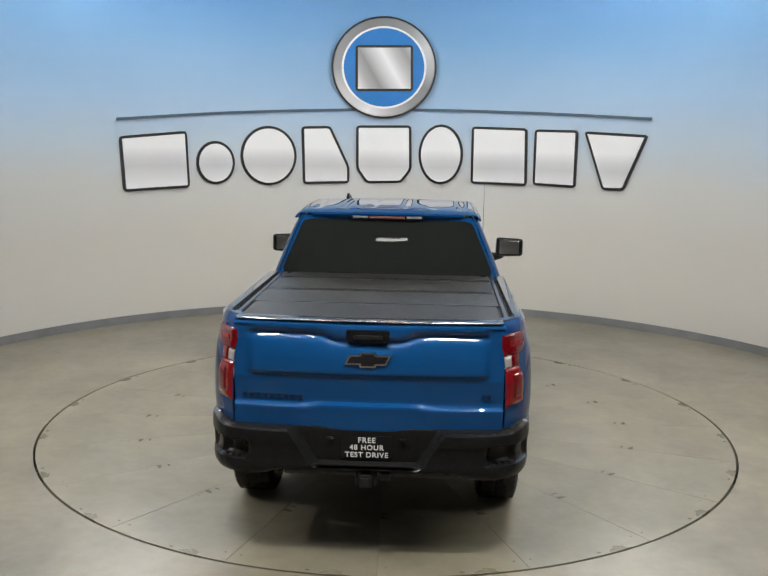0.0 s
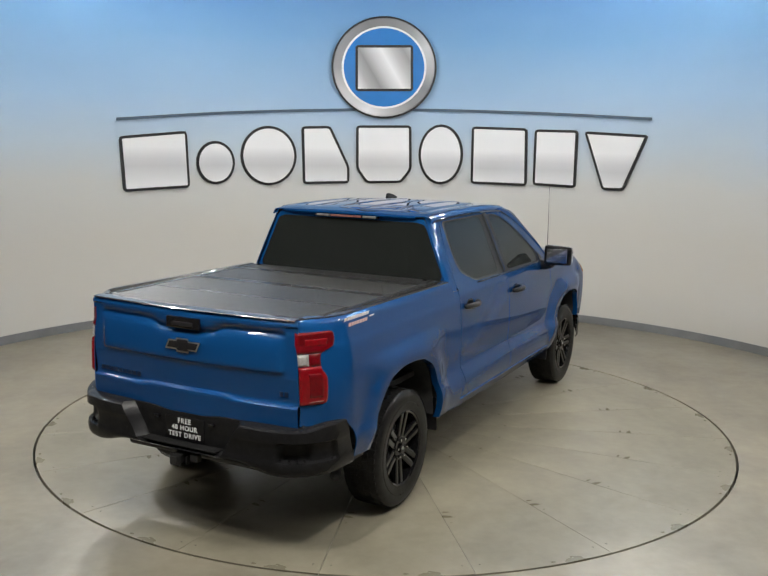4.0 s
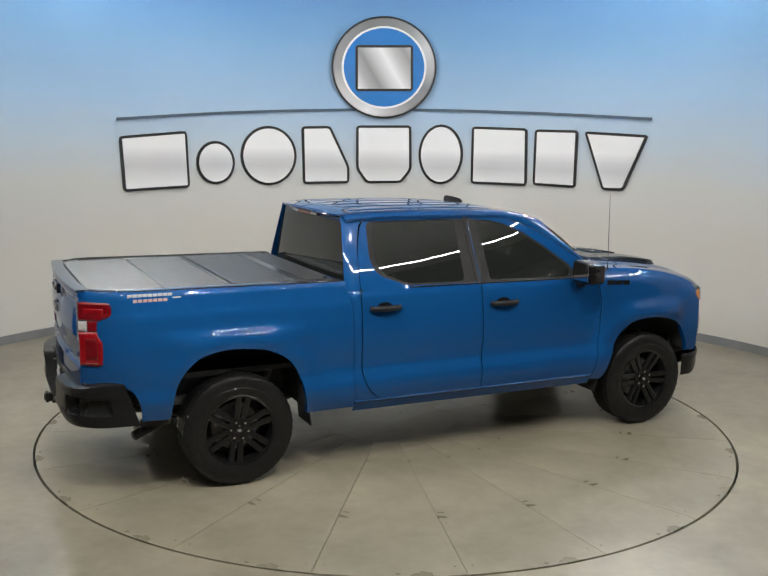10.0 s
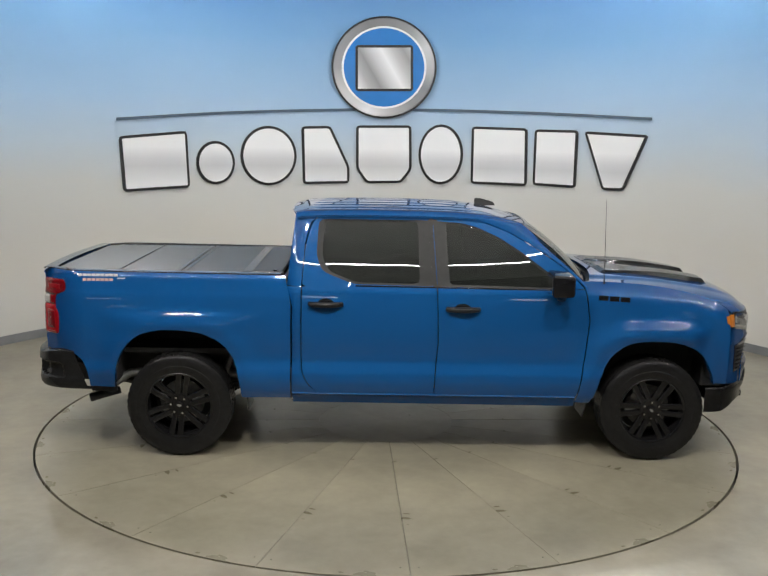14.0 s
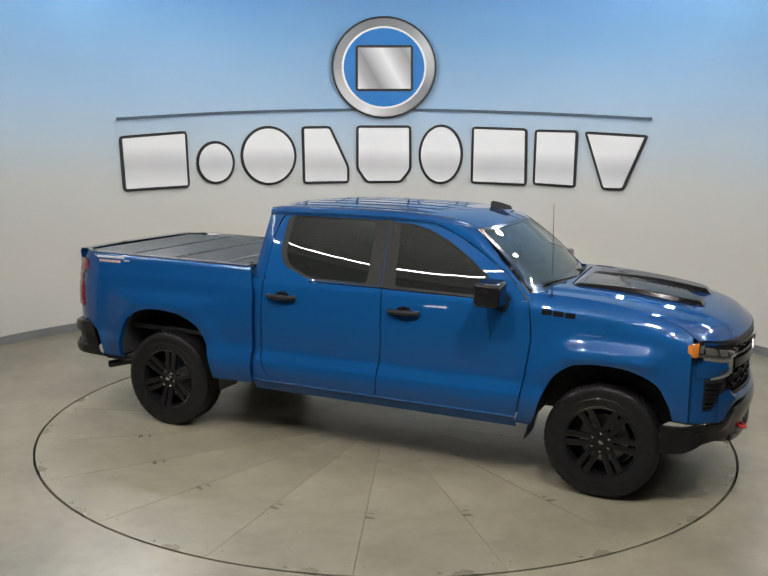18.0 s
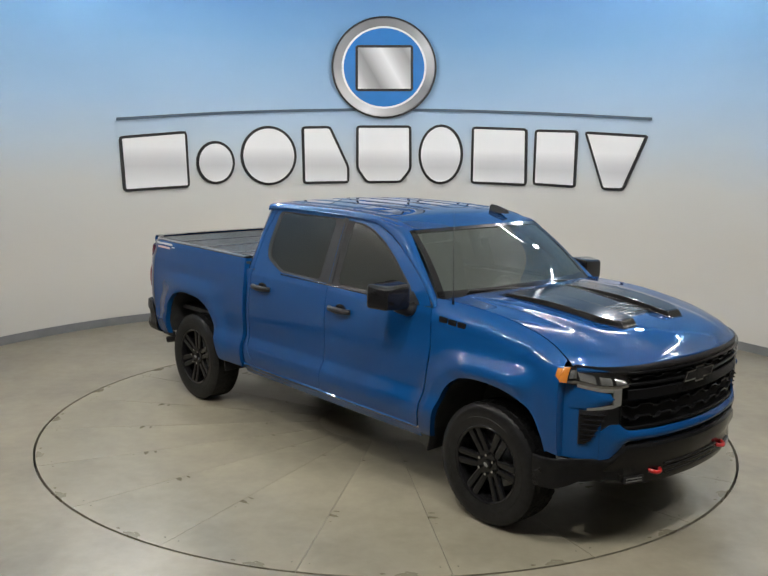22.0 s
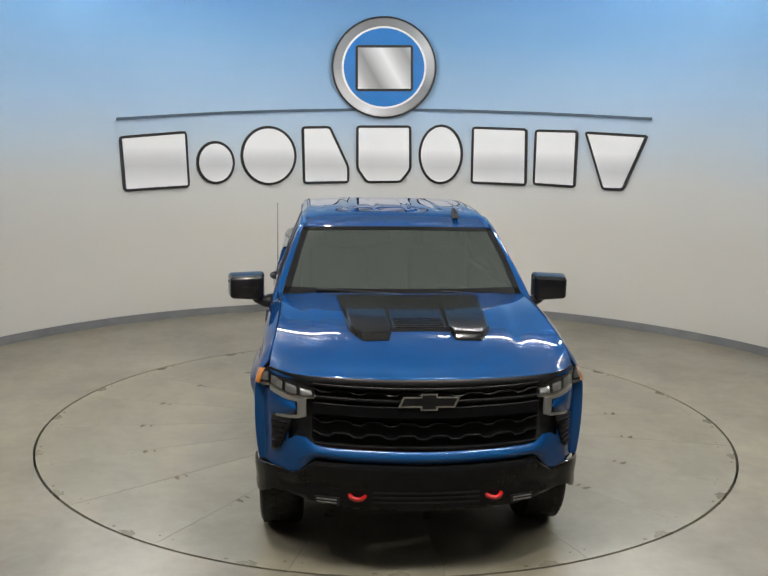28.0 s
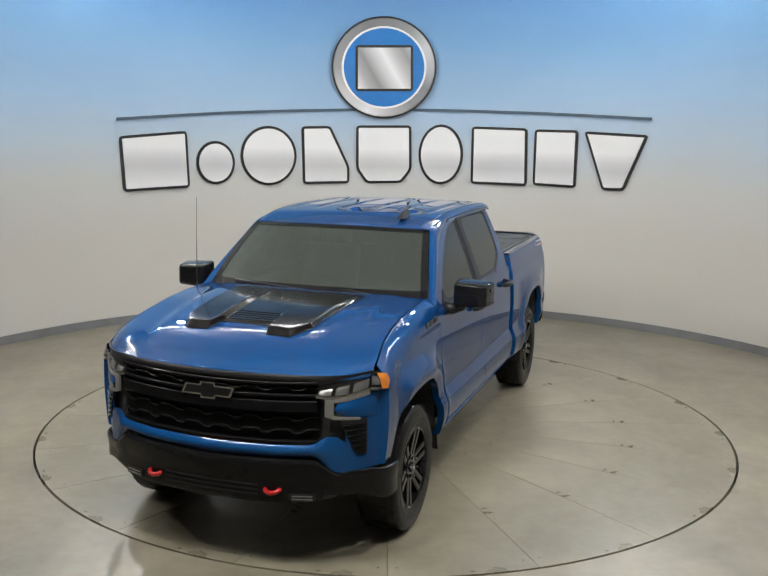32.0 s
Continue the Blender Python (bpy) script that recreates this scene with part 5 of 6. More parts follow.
def build_front():
    itp = lambda *p: (lambda y: float(np.interp(y, [q[0] for q in p], [q[1] for q in p])))
    # black backing and nose
    fascia("nose_core", itp((0, 0.50), (0.95, 0.62)), itp((0, 1.205), (0.94, 1.19)), DARK, truck, -0.045, np.linspace(-0.925, 0.925, 60), 10)
    # blue bumper: bar under the grille and both corners
    ys = np.concatenate([np.linspace(-0.80, -0.60, 22), np.linspace(-0.58, 0.58, 40), np.linspace(0.60, 0.80, 22)])
    low = itp((0, 0.706), (0.40, 0.710), (0.615, 0.724), (0.65, 0.712), (0.70, 0.665), (0.74, 0.632), (0.80, 0.622))
    up = itp((0, 0.778), (0.40, 0.784), (0.60, 0.792), (0.635, 0.800), (0.665, 0.820), (0.69, 0.842), (0.745, 0.842), (0.775, 0.822), (0.80, 0.80))
    bar = fascia("blue_bumper", low, up, PAINT, truck, 0.004, ys, 12, label="blue lower front bar", bulge=0.022)
    for s in (-1, 1):
        cl = itp((0.78, 0.622), (0.86, 0.625), (0.93, 0.640), (0.965, 0.66))
        grid = []
        for u in np.linspace(0, 1, 26):
            yl = 0.79 + 0.138 * u
            col = []
            for z in np.linspace(cl(yl), 1.068 + 0.044 * u * u, 34):
                ye = fender_y(4.316, z) - 0.001
                y = 0.79 + (ye - 0.79) * u
                col.append((front_x(min(y, 0.93)) * (1 - u ** 6) + 4.319 * u ** 6 - 0.003 - 0.006 * math.exp(-((z - 0.965) / 0.05) ** 2) * (1 - u), s * y, z))
            grid.append(col)
        corner = sheet("blue_corner", np.array(grid) + OFF, PAINT, truck, 0.006, "blue front corner", T((3.6, 0, 0.8)))
        # wedge of blue under the headlamp
        g = [[(front_x(y) + 0.004 + 0.020 * math.sin(math.pi * v) * (0.93 - y) / 0.2, s * y, z0 + (z1 - z0) * v) for v in np.linspace(0, 1, 8)] for y, z0, z1 in
             [(y, float(np.interp(y, [0.742, 0.752, 0.80, 0.85, 0.93], [1.004, 0.972, 0.958, 0.950, 0.946])), float(np.interp(y, [0.742, 0.752, 0.80, 0.93], [1.008, 1.036, 1.048, 1.084]))) for y in np.linspace(0.742, 0.922, 18)]]
        sheet("blue_wedge", np.array(g) + OFF, PAINT, corner, 0.006, "", T((3.6, 0, 0.8)))
        # headlamp
        hl = itp((0.640, 1.072), (0.70, 1.064), (0.80, 1.070), (0.875, 1.090), (0.935, 1.108))
        hu = itp((0.640, 1.135), (0.70, 1.150), (0.80, 1.178), (0.875, 1.200), (0.935, 1.214))
        yy = np.linspace(0.642, 0.902, 24)
        mk = lambda lo, hi, ys_, out, n=8: np.array([[(front_x(y) + out, s * y, lo(y) + (hi(y) - lo(y)) * v) for v in np.linspace(0, 1, n)] for y in ys_]) + OFF
        head = sheet("headlamp", mk(hl, hu, yy, -0.018), BLACK, truck, 0.01, "headlamp with chrome and amber sections", T((3.6, 0, 0.8)))
        sheet("chrome_strip", mk(hl, lambda y: hl(y) + 0.016, yy, 0.004, 4), CHROME, head, 0.012, "chrome strip", T((3.6, 0, 0.8)))
        for ya0, ya1 in ((0.658, 0.722), (0.744, 0.806), (0.828, 0.892)):
            g = [[(front_x(y) + dx, s * y, hl(y) + 0.020 + (hu(y) - hl(y) - 0.034) * v) for v, dx in ((0, 0.006), (0.06, 0.010), (0.42, 0.000), (0.58, -0.008), (0.66, -0.012))] for y in np.linspace(ya0, ya1, 6)]
            sheet("projector", np.array(g) + OFF, LAMP, head, 0.010, "chrome lamp block", T((3.6, 0, 0.8)))
        sheet("lens_cover", mk(lambda y: hl(y) + 0.012, hu, yy, 0.016), LENS, head, 0.003, "clear lens", T((3.6, 0, 0.8))).visible_shadow = False
        def corner(v, k, out=0.0):
            y = 0.905 + 0.025 * v
            z = hl(y) + (hu(y) - hl(y)) * k * (1 - 0.20 * v)
            return (front_x(0.904) + 0.010 + out) * (1 - v * v) + 4.322 * v * v, s * (0.904 + out * v + (fender_y(4.318, z) + 0.003 - 0.904) * v), z

        patch = lambda v0, v1, k0, k1, out: np.array([[corner(v, k, out) for k in np.linspace(k0, k1, 8)] for v in np.linspace(v0, v1, 8)]) + OFF
        sheet("lamp_corner", patch(0, 0.66, 0, 1, 0), GLOSS, head, 0.010, "black corner of the lamp", T((3.6, 0, 0.8)))
        sheet("projector", patch(0.06, 0.60, 0.30, 0.80, 0.004), LAMP, head, 0.006, "chrome lamp block", T((3.6, 0, 0.8)))
        sheet("chrome_strip", patch(0, 0.66, 0.0, 0.16, 0.004), CHROME, head, 0.006, "chrome strip", T((3.6, 0, 0.8)))
        sheet("amber_lens", patch(0.67, 1, 0, 1, 0.002), AMBER, head, 0.010, "amber marker lens", T((3.6, 0, 0.8)))
        gs = [[(x, s * (fender_y(x, z) + 0.005), z) for z in np.linspace(1.116 + 0.75 * (4.320 - x), 1.185, 6)] for x in np.linspace(4.290, 4.320, 5)]
        sheet("amber_lens", np.array(gs) + OFF, AMBER, head, 0.008, "amber side marker", T((3.6, 0, 0.8)))
        # silver daylight strip: down from the lamp, then outwards
        g1 = mk(lambda y: float(np.interp(y, [0.688, 0.740], [0.965, 0.945])), lambda y: float(np.interp(y, [0.688, 0.740], [1.064, 1.062])), np.linspace(0.690, 0.738, 6), 0.010)
        dr = sheet("daylight_strip", g1, SILVER, truck, 0.012, "silver daylight-lamp strip", T((3.6, 0, 0.8)))
        g2 = mk(lambda y: 0.946 - 0.10 * (y - 0.738), lambda y: 0.966 - 0.16 * (y - 0.738), np.linspace(0.7385, 0.862, 10), 0.010)
        sheet("strip_arm", g2, SILVER, dr, 0.012, "", T((3.6, 0, 0.8)))
        g3 = mk(lambda y: hl(y) - 0.022, lambda y: hl(y) - 0.002, np.linspace(0.7385, 0.900, 10), 0.008)
        sheet("strip_top", g3, SILVER, dr, 0.010, "", T((3.6, 0, 0.8)))
        # vent with fins
        vl = itp((0.770, 0.930), (0.838, 0.755), (0.860, 0.727), (0.890, 0.722))
        vent = sheet("corner_vent", mk(vl, lambda y: 0.935, np.linspace(0.773, 0.890, 18), 0.008), BLACK, truck, 0.02, "black corner vent with fins", T((3.6, 0, 0.8)))
        for k in range(6):
            z = 0.748 + 0.032 * k
            y0 = float(np.interp(z, [0.727, 0.755, 0.930], [0.860, 0.838, 0.774])) + 0.005
            fin = [[(front_x(y) + dx, s * y, z + dz) for dx, dz in ((0.006, 0.009), (0.024, 0.006), (0.026, 0.0), (0.006, -0.004))] for y in np.linspace(y0, 0.886, 10)]
            sheet("vent_fin", np.array(fin) + OFF, GLOSS, vent, 0.003, "", T((3.6, 0, 0.8)))
    # black band beneath the bonnet's edge
    band = fascia("grille_surround", itp((0, 1.150), (0.60, 1.152), (0.635, 1.137), (0.70, 1.152), (0.80, 1.180), (0.875, 1.200), (0.93, 1.212)), itp((0, 1.196), (0.5, 1.198), (0.80, 1.200), (0.93, 1.216)), BLACK, truck, -0.012, np.linspace(-0.90, 0.90, 60), 6, label="black grille surround", bulge=0.012)
    # grille
    ys = np.linspace(-0.655, 0.655, 80)
    grille = fascia("grille", itp((0, 0.770), (0.60, 0.785), (0.655, 0.83)), itp((0, 1.165), (0.655, 1.150)), MESH, truck, -0.030, ys, 8, label="black grille with honeycomb slats")

    def slat(name, zc, h, out, mat, wave=0.0, depth=0.03):
        grid = []
        for y in np.linspace(-0.648, 0.648, 109):
            ph = (y / 0.186 + 0.06) % 1.0
            dz = wave * max(-1, min(1, 14 * (0.30 - abs(ph - 0.44))))
            zz = zc(abs(y)) + dz
            grid.append([(front_x(y) + out - depth, y, zz + h), (front_x(y) + out - 0.004, y, zz + h), (front_x(y) + out, y, zz + h - 0.005), (front_x(y) + out, y, zz - h + 0.005), (front_x(y) + out - 0.004, y, zz - h), (front_x(y) + out - depth, y, zz - h)])
        return sheet(name, np.array(grid) + OFF, mat, grille, 0.004, "", T((3.6, 0, 0.8)))

    lvl = lambda z: (lambda y: z + 0.012 * (y / 0.65) ** 2)
    slat("slat", lvl(1.142), 0.010, 0.004, SLAT)
    slat("slat", lvl(1.108), 0.006, -0.006, SLAT, 0.008)
    slat("slat", lvl(1.070), 0.010, 0.004, SLAT)
    slat("cross_bar", lvl(1.008), 0.034, 0.010, SLAT)
    for z in (0.930, 0.855):
        slat("slat", lvl(z), 0.007, -0.006, SLAT, 0.010)
    slat("slat", lvl(0.795), 0.010, 0.002, SLAT)
    em = empty_part("grille_emblem", grille)
    emblem(em, lambda u, v, k: tuple(T((4.672 + k, u, v))), 0.0, 1.075, 0.176, 0.032, 0.048, 0.050)
    # black lower bumper, wrapping back to the wheel arches
    half = [(4.668, 0.0), (4.655, 0.25), (4.622, 0.45), (4.558, 0.65), (4.492, 0.79), (4.418, 0.892), (4.325, 0.955), (4.235, 0.985), (4.150, 0.992)]
    path = spline([(x, -y) for x, y in half[::-1]] + half[1:], 131)
    lo = itp((0, 0.420), (0.50, 0.425), (0.66, 0.448), (0.80, 0.485), (0.89, 0.480), (0.93, 0.445), (0.970, 0.412))
    hi = itp((0, 0.700), (0.60, 0.714), (0.635, 0.712), (0.70, 0.658), (0.74, 0.628), (0.91, 0.634), (0.970, 0.615))
    pr = [(0.0, -0.05), (0.03, 0.0), (0.16, 0.014), (0.40, 0.006), (0.52, 0.014), (0.74, 0.034), (0.90, 0.036), (0.96, 0.026), (1.0, -0.004)]
    grid = []
    for i, (x, y) in enumerate(path):
        d = path[min(i + 1, len(path) - 1)] - path[max(i - 1, 0)]
        L = math.hypot(d[0], d[1])
        nx, ny = d[1] / L, -d[0] / L
        if nx * (x - 3.2) + ny * y < 0:
            nx, ny = -nx, -ny
        z0, z1 = lo(abs(y)), hi(abs(y))
        k = 1 - 0.72 * smooth01((abs(y) - 0.66) / 0.2)
        grid.append([(x + nx * d2 * k, y + ny * d2 * k, z0 + (z1 - z0) * v) for v, d2 in pr])
    bump = sheet("front_bumper", np.array(grid) + OFF, NOSE, truck, 0.006, "gloss black lower front bumper", T((3.6, 0, 0.8)))
    for s in (-1, 1):
        turn = Matrix.Rotation(radians(19 * s), 4, "Z")
        fog = part("fog_lamp", box_bm((0.024, 0.150, 0.046), T((4.597, s * 0.565, 0.475)), 0.006, turn), BLACK, bump)
        for dz in (-0.009, 0.009):
            part("lamp_bar", box_bm((0.010, 0.120, 0.008), T((4.607, s * 0.569, 0.475 + dz)), 0.002, turn), STEEL, fog)
        pts = [(4.56, s * 0.345, 0.520), (4.63, s * 0.347, 0.514), (4.660, s * 0.362, 0.506), (4.672, s * 0.392, 0.503), (4.660, s * 0.422, 0.506), (4.63, s * 0.437, 0.514), (4.56, s * 0.439, 0.520)]
        part("tow_hook", tube_bm([T(p) for p in spline(pts, 22)], 0.0135, 10), HOOK, bump, "red tow hook", smooth=True)
    for z in (0.480, 0.508, 0.535):
        g = [[(front_x(y) + dx, y, z + dz) for dx, dz in ((0.0, 0.007), (0.018, 0.005), (0.018, -0.005), (0.0, -0.007))] for y in np.linspace(-0.31, 0.31, 20)]
        sheet("lower_slat", np.array(g) + OFF, BLACK, bump, 0.003, "", T((3.6, 0, 0.8)))
    skid = [[(front_x(y * 0.9) - 0.05 - 0.25 * v, y, 0.430 - 0.055 * v + 0.04 * (abs(y) / 0.7) ** 3) for v in np.linspace(0, 1, 6)] for y in np.linspace(-0.70, 0.70, 30)]
    sheet("skid_plate", np.array(skid) + OFF, DARK, truck, 0.006, "dark skid plate", T((3.9, 0, 1.2)))


def build_mirrors():
    for s in (-1, 1):
        arm = part("mirror_arm", tube_bm([T(p) for p in [(2.990, s * 0.925, 1.345), (2.980, s * 0.985, 1.335), (2.955, s * 1.045, 1.355), (2.940, s * 1.095, 1.400)]], [0.050, 0.044, 0.038, 0.034], 12), BLACK, truck, "black door mirror arm", smooth=True)
        bm = bmesh.new()
        bmesh.ops.create_cube(bm, size=1.0)
        for v in bm.verts:
            outer = v.co.y > 0
            fwd = v.co.x > 0
            y = (1.270 if outer else 1.000) - (0.035 if fwd and outer else 0)
            z = (1.548 if v.co.z > 0 else (1.362 if outer else 1.350)) - (0.016 if fwd and v.co.z > 0 else 0) - (0.012 if outer and v.co.z > 0 else 0)
            x = 3.035 if fwd else 2.860
            v.co = Vector(T((x, y, z)))
            if s < 0:
                v.co.y = T((0, -y, 0))[1]
        bmesh.ops.recalc_face_normals(bm, faces=bm.faces)
        bmesh.ops.bevel(bm, geom=bm.edges[:], offset=0.030, segments=4, affect="EDGES", profile=0.55)
        mir = part("mirror", bm, GLOSS, truck, "black door mirror", smooth=True)
        part("mirror_glass", box_bm((0.004, 0.195, 0.130), T((2.8585, s * 1.128, 1.448)), 0.0015), CHROME, mir, "mirror glass")
        part("turn_lamp", box_bm((0.05, 0.012, 0.018), T((2.93, s * 1.252, 1.480)), 0.004), GLOSS, mir)
        sail = [(2.950, 1.375), (2.950, 1.462), (3.03, 1.400), (3.05, 1.378)]
        plate_prism("mirror_sail", sail, lambda u, v, k: tuple(T((u, s * (0.934 - 0.38 * (v - 1.376) + k), v))), -0.002, 0.005, BLACK, arm)


def wheel_mesh():
    """Tyre, rim and hub built round the y axis, outer face towards -y."""
    R = 0.413
    prof = [(-0.121, 0.257), (-0.126, 0.264), (-0.129, 0.266), (-0.130, 0.274), (-0.134, 0.292), (-0.1375, 0.316), (-0.1375, 0.322), (-0.1355, 0.325), (-0.1365, 0.342), (-0.135, 0.368), (-0.127, 0.394), (-0.112, 0.407), (-0.09, 0.410), (-0.04, 0.411), (0.04, 0.411), (0.09, 0.410), (0.112, 0.405), (0.128, 0.392), (0.138, 0.368), (0.141, 0.335), (0.138, 0.300), (0.130, 0.272), (0.121, 0.254), (0.05, 0.242), (-0.05, 0.242)]

    def lathe(pr, seg=64, close=True):
        verts, faces = [], []
        m = len(pr)
        for k in range(seg):
            a = 2 * math.pi * k / seg
            for y, r in pr:
                verts.append((r * math.sin(a), y, r * math.cos(a)))
        for k in range(seg):
            for j in range(m if close else m - 1):
                a, b = k * m + j, k * m + (j + 1) % m
                c, d = ((k + 1) % seg) * m + (j + 1) % m, ((k + 1) % seg) * m + j
                faces.append((a, b, c, d))
        return verts, faces

    out = {}
    out["tyre"] = mesh_of("tyre", *lathe(prof), RUBBER)
    # tread blocks
    bm = bmesh.new()
    n = 46
    for k in range(n):
        for row, (y, w, ph) in enumerate(((-0.101, 0.036, 0.0), (-0.050, 0.040, 0.5), (0.0, 0.034, 0.0), (0.050, 0.040, 0.5), (0.101, 0.036, 0.0))):
            a = 2 * math.pi * (k + ph) / n
            b = box_bm((0.042, w, 0.010), (0, 0, 0), 0.003, seg=1)
            m = Matrix.Rotation(a, 4, "Y") @ Matrix.Translation((0, y * 0.96, R - 0.0048 - (0.003 if abs(y) > 0.1 else 0))) @ Matrix.Rotation(radians(14 if row % 2 else -14), 4, "Z")
            bmesh.ops.transform(b, matrix=m, verts=b.verts)
            me = bpy.data.meshes.new("t")
            b.to_mesh(me)
            b.free()
            bm.from_mesh(me)
            bpy.data.meshes.remove(me)
    me = bpy.data.meshes.new("tread")
    bm.to_mesh(me)
    bm.free()
    me.materials.append(RUBBER)
    out["tread"] = me
    ring = [(-0.120, 0.254), (-0.128, 0.265), (-0.131, 0.260), (-0.124, 0.248), (-0.075, 0.236), (0.11, 0.228), (0.122, 0.244), (0.122, 0.252), (0.05, 0.246), (-0.05, 0.250), (-0.114, 0.260)]
    out["rim"] = mesh_of("rim", *lathe(ring), RIM)
    # a twin spoke
    bm = bmesh.new()
    for sgn in (-1, 1):
        p0 = [(0.055, -0.098), (0.145, -0.108), (0.250, -0.121)]
        vs = []
        for i, (r, y) in enumerate(p0):
            off = sgn * (0.024 + 0.011 * i / 2)
            w = 0.0195 + 0.004 * i / 2
            dep = 0.045 - 0.012 * i
            vs.append([bm.verts.new((off - w, y + 0.004, r)), bm.verts.new((off - w * 0.55, y, r)), bm.verts.new((off + w * 0.55, y, r)), bm.verts.new((off + w, y + 0.004, r)), bm.verts.new((off + w * 0.9, y + dep, r)), bm.verts.new((off - w * 0.9, y + dep, r))])
        for a, b in zip(vs, vs[1:]):
            for k in range(6):
                bm.faces.new((a[k], a[(k + 1) % 6], b[(k + 1) % 6], b[k]))
        bm.faces.new(vs[0])
        bm.faces.new(vs[-1][::-1])
    bmesh.ops.recalc_face_normals(bm, faces=bm.faces)
    me = bpy.data.meshes.new("spoke")
    bm.to_mesh(me)
    bm.free()
    me.materials.append(RIM)
    out["spoke"] = me
    X = Matrix.Rotation(math.pi / 2, 4, "X")
    for name, bm, mat in (("hub", cyl_bm(0.100, 0.088, 0.05, (0, -0.080, 0), X, 36, 0.006), RIM), ("hub_cap", cyl_bm(0.036, 0.032, 0.016, (0, -0.112, 0), X, 28, 0.004), GLOSS),
                          ("cap_mark", join_bm(box_bm((0.034, 0.004, 0.012), (0, -0.1205, 0), 0.001), box_bm((0.014, 0.004, 0.020), (0, -0.1207, 0), 0.001)), SILVER), ("lug_nut", cyl_bm(0.0105, 0.0085, 0.026, (0, 0, 0), X, 6, 0.002), CHROME),
                          ("brake_disc", cyl_bm(0.175, 0.175, 0.02, (0, 0.02, 0), X, 40), STEEL), ("caliper", box_bm((0.10, 0.07, 0.09), (-0.125, 0.0, 0.03), 0.012), STEEL), ("barrel", cyl_bm(0.226, 0.226, 0.02, (0, 0.09, 0), X, 40), DARK)):
        me = bpy.data.meshes.new(name)
        bm.to_mesh(me)
        bm.free()
        me.materials.append(mat)
        out[name] = me
    return out


def build_wheels():
    me = wheel_mesh()

    def child(name, mesh, parent, m):
        ob = new(name, mesh)
        ob.parent = parent
        ob.matrix_basis = m
        return ob

    for cx, s, spin in ((0.0, -1, 8), (3.745, -1, 31), (0.0, 1, 50), (3.745, 1, 17)):
        w = child("wheel", me["tyre"], truck, Matrix.Translation(T((cx, s * 0.845, 0.416))) @ pose(0, 0, 0, 0, spin, 0 if s < 0 else 180))
        w["label"] = "black alloy wheel with all-terrain tyre"
        child("tread", me["tread"], w, Matrix())
        child("rim", me["rim"], w, Matrix())
        for k in range(6):
            child("spoke", me["spoke"], w, pose(0, 0, 0, 0, 60 * k, 0))
            a = radians(60 * k + 30)
            child("lug_nut", me["lug_nut"], w, pose(0.066 * math.sin(a), -0.112, 0.066 * math.cos(a)))
        for n in ("hub", "hub_cap", "cap_mark", "brake_disc", "caliper", "barrel"):
            child(n, me[n], w, Matrix())


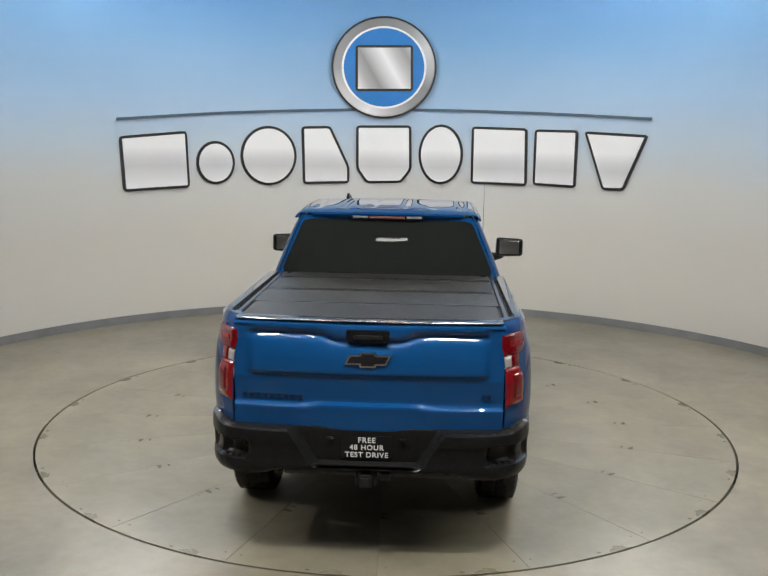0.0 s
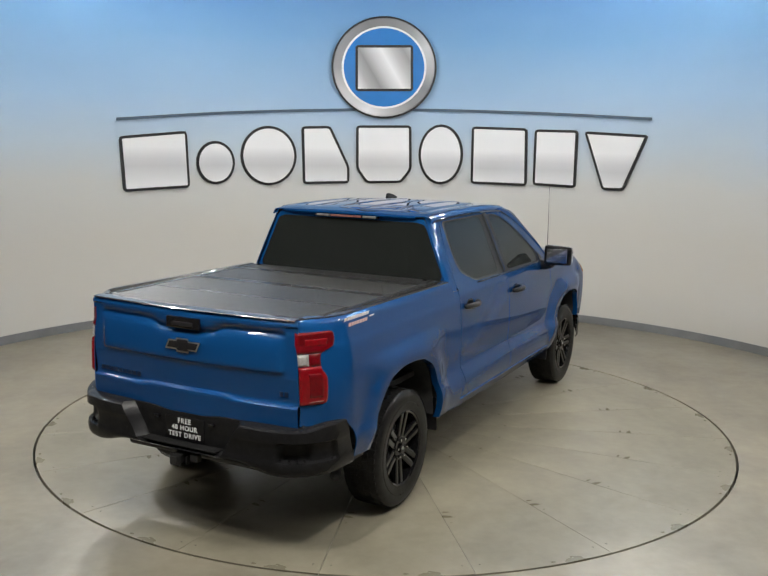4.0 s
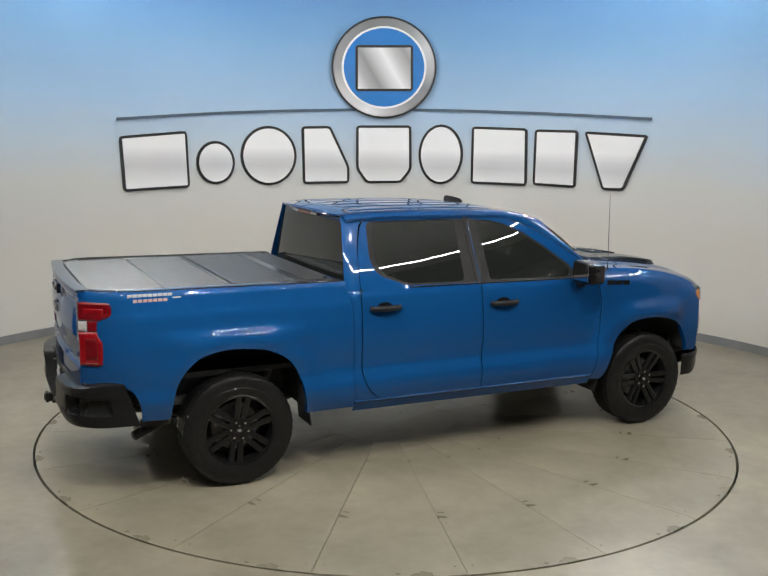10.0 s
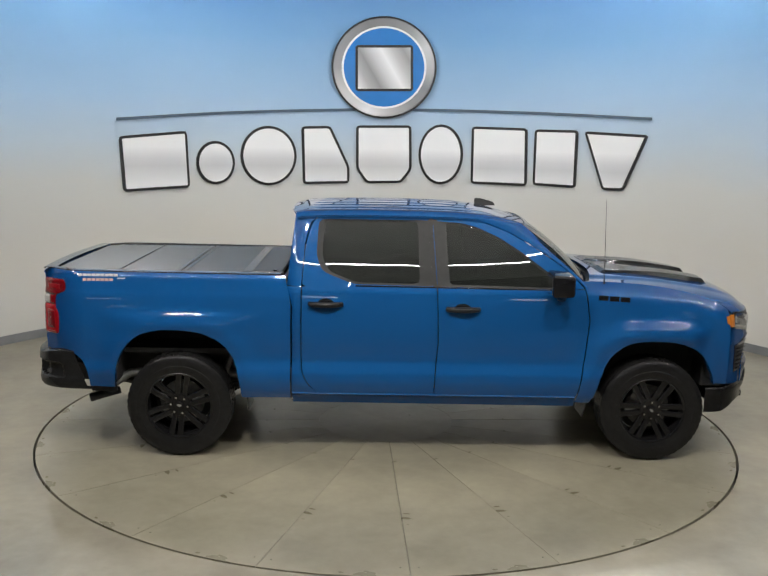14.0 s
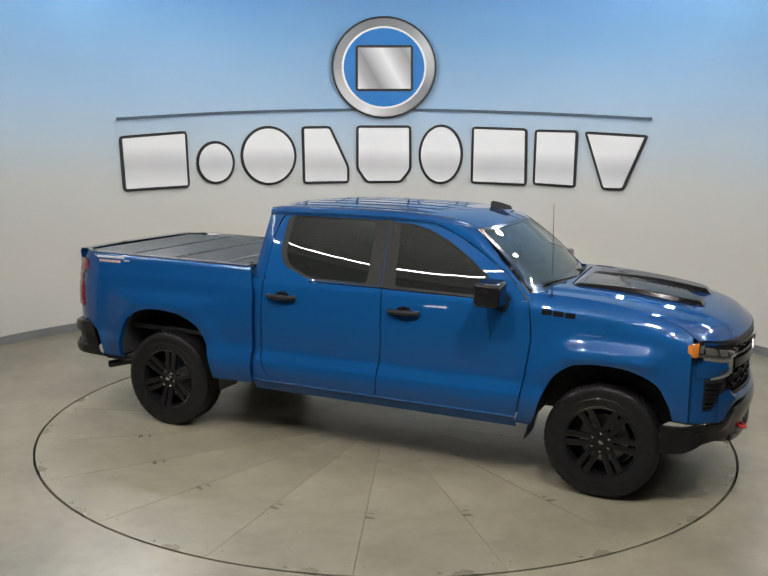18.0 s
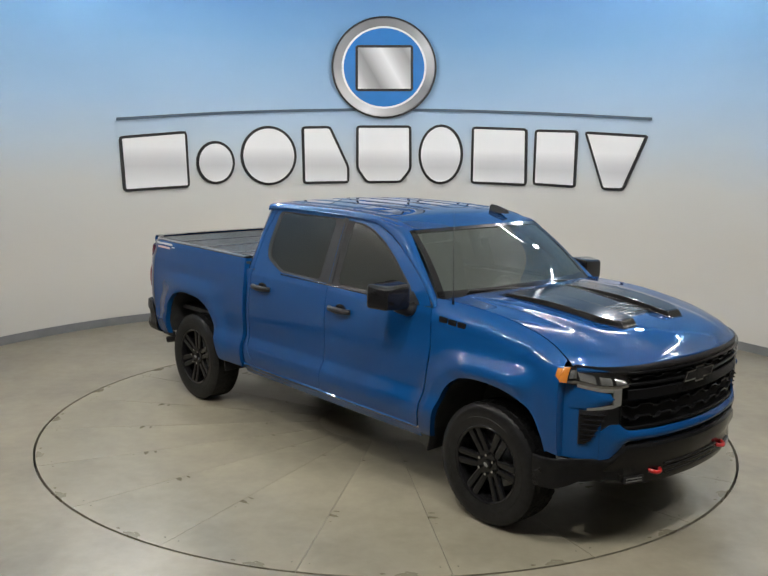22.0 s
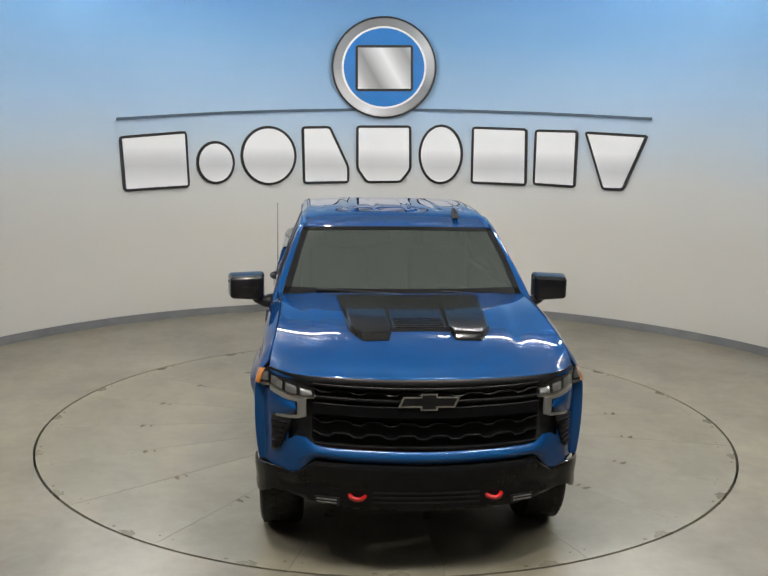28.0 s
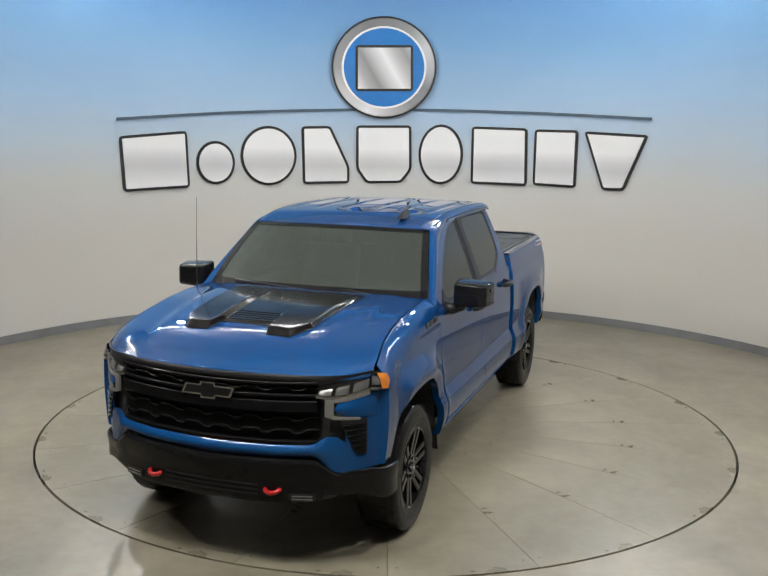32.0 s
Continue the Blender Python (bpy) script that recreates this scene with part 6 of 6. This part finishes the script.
def build_under():
    # wheel-well liners
    for cx, top, arch in ((0.0, 1.03, ARCH_R), (3.745, 0.985, ARCH_F)):
        for s in (-1, 1):
            pts = [(cx + (x - cx) * 1.02, min(z + 0.012, top + 0.01)) for x, z in arch]
            g = [[(x, s * y, z) for y in np.linspace(0.50, 0.955, 5)] for x, z in pts]
            sheet("wheel_well", np.array(g) + OFF, DARK, truck, 0.006, "black wheel well liner", T((cx, s * 0.7, 1.6)))
            wall = [(x, z) for x, z in pts]
            plate_prism("well_wall", wall, lambda u, v, k: tuple(T((u, s * (0.50 - k), v))), 0.0, 0.02, DARK, truck)
    for s in (-1, 1):
        part("frame_rail", box_bm((5.2, 0.08, 0.15), T((1.65, 0.44 * s, 0.56)), 0.01), DARK, truck)
        part("mud_flap", box_bm((0.012, 0.26, 0.26), T((0.535, s * 0.845, 0.515)), 0.005, Matrix.Rotation(radians(-6), 4, "Y")), BLACK, truck, "black mud flap")
        part("mud_flap", box_bm((0.012, 0.24, 0.20), T((3.215, s * 0.845, 0.455)), 0.005, Matrix.Rotation(radians(14), 4, "Y")), BLACK, truck, "black mud flap")
        part("leaf_spring", tube_bm([T((-0.75, 0.55 * s, 0.56)), T((-0.3, 0.55 * s, 0.46)), T((0.0, 0.55 * s, 0.43)), T((0.35, 0.55 * s, 0.46)), T((0.75, 0.55 * s, 0.57))], 0.025, 8), DARK, truck)
        part("shock", tube_bm([T((0.20, 0.60 * s, 0.40)), T((0.42, 0.52 * s, 0.85))], 0.03, 10), STEEL, truck)
    part("rear_axle", cyl_bm(0.05, 0.05, 1.5, T((0, 0, 0.40)), Matrix.Rotation(math.pi / 2, 4, "X"), 16), DARK, truck)
    part("differential", cyl_bm(0.15, 0.12, 0.22, T((0, 0.05, 0.40)), None, 20, 0.03), DARK, truck)
    part("front_axle", cyl_bm(0.04, 0.04, 1.5, T((3.745, 0, 0.40)), Matrix.Rotation(math.pi / 2, 4, "X"), 16), DARK, truck)
    part("fuel_tank", box_bm((1.1, 0.5, 0.26), T((1.2, 0.55, 0.58)), 0.05), DARK, truck)
    part("gearbox", box_bm((1.5, 0.45, 0.30), T((2.5, 0, 0.60)), 0.06), DARK, truck)
    part("engine_block", box_bm((0.95, 0.95, 0.60), T((3.80, 0, 0.86)), 0.05), DARK, truck)
    part("spare_wheel", cyl_bm(0.37, 0.37, 0.24, T((-0.62, 0, 0.70)), None, 32, 0.05), DARK, truck)
    part("exhaust_pipe", tube_bm([T((2.0, -0.30, 0.46)), T((0.7, -0.34, 0.48)), T((0.1, -0.62, 0.62)), T((-0.45, -0.66, 0.60)), T((-0.62, -0.74, 0.50)), T((-0.70, -0.80, 0.47))], 0.035, 12), STEEL, truck, smooth=True)
    part("exhaust_tip", tube_bm([T((-0.52, -0.75, 0.480)), T((-0.62, -0.80, 0.462)), T((-0.73, -0.86, 0.440))], [0.032, 0.033, 0.034], 14), BLACK, truck, "black exhaust tip", smooth=True)
    part("bed_underside", box_bm((1.90, 1.66, 0.04), T((-0.10, 0, 0.83))), DARK, truck)
    part("cab_floor", box_bm((2.25, 1.80, 0.05), T((2.02, 0, 0.56))), DARK, truck)
    part("firewall", box_bm((0.04, 1.70, 0.86), T((3.17, 0, 0.95))), DARK, truck)
    part("rear_bulkhead", box_bm((0.03, 1.80, 0.86), T((0.905, 0, 0.93))), DARK, truck)
    for s in (-1, 1):
        part("inner_door_panel", box_bm((2.18, 0.06, 0.80), T((2.03, 0.895 * s, 0.955)), 0.01), DASH, truck)
        part("inner_wing", box_bm((0.20, 0.25, 0.60), T((4.30, 0.62 * s, 0.86)), 0.02), DARK, truck)


def build_inside():
    dash = part("dashboard", join_bm(box_bm((0.34, 1.66, 0.30), T((2.98, 0, 1.20)), 0.05, seg=3), box_bm((0.30, 0.46, 0.08), T((3.0, 0.38, 1.36)), 0.03, seg=3)), DASH, truck, "dark dashboard")
    part("dash_screen", box_bm((0.02, 0.30, 0.17), T((2.80, 0.0, 1.32)), 0.01), GLOSS, dash)
    ring = [T((2.62 + 0.10 * math.sin(a) * 0.45, 0.40 + 0.185 * math.cos(a), 1.23 + 0.175 * math.sin(a))) for a in np.linspace(0, 2 * math.pi, 33)]
    part("steering_wheel", join_bm(tube_bm(ring, 0.016, 8), tube_bm([T((2.63, 0.40, 1.23)), T((2.86, 0.40, 1.17))], 0.04, 10), box_bm((0.03, 0.34, 0.05), T((2.62, 0.40, 1.23)), 0.01)), DASH, truck, "dark steering wheel", smooth=True)
    for cy in (-0.42, 0.42):
        st = part("front_seat", join_bm(box_bm((0.52, 0.50, 0.20), T((2.20, cy, 0.93)), 0.07, seg=3), box_bm((0.18, 0.50, 0.68), T((1.93, cy, 1.28)), 0.07, Matrix.Rotation(radians(-14), 4, "Y"), 3)), SEAT, truck, "dark cloth front seat", smooth=True)
        part("headrest", box_bm((0.10, 0.26, 0.17), T((1.82, cy, 1.68)), 0.04, Matrix.Rotation(radians(-10), 4, "Y"), 3), SEAT, st, smooth=True)
    bench = part("rear_seat", join_bm(box_bm((0.50, 1.50, 0.18), T((1.35, 0, 0.93)), 0.06, seg=3), box_bm((0.16, 1.50, 0.60), T((1.04, 0, 1.22)), 0.06, Matrix.Rotation(radians(-8), 4, "Y"), 3)), SEAT, truck, "dark cloth rear bench", smooth=True)
    for cy in (-0.45, 0.45):
        part("headrest", box_bm((0.09, 0.25, 0.14), T((0.99, cy, 1.58)), 0.04, None, 3), SEAT, bench, smooth=True)
    part("headliner", box_bm((1.40, 1.24, 0.02), T((1.66, 0, 1.880)), 0.005), DASH, truck)
    part("console", box_bm((0.70, 0.24, 0.26), T((2.25, 0, 1.02)), 0.04), DASH, truck)


build_bed()
build_tailgate()
build_tail_lights()
build_rear_bumper()
DOORS, GY = build_doors()
build_roof(GY)
build_hood()
build_fenders()
build_front()
build_mirrors()
build_wheels()
build_under()
build_inside()


# ---------------------------------------------------------------- what turns
def motions():
    rows = [(float(t), pose(0, 0, 0, 0, 0, TURN - RATE * t)) for t in range(0, 33, 2)]
    walk(turntable, rows)
    walk(truck, rows)


motions()
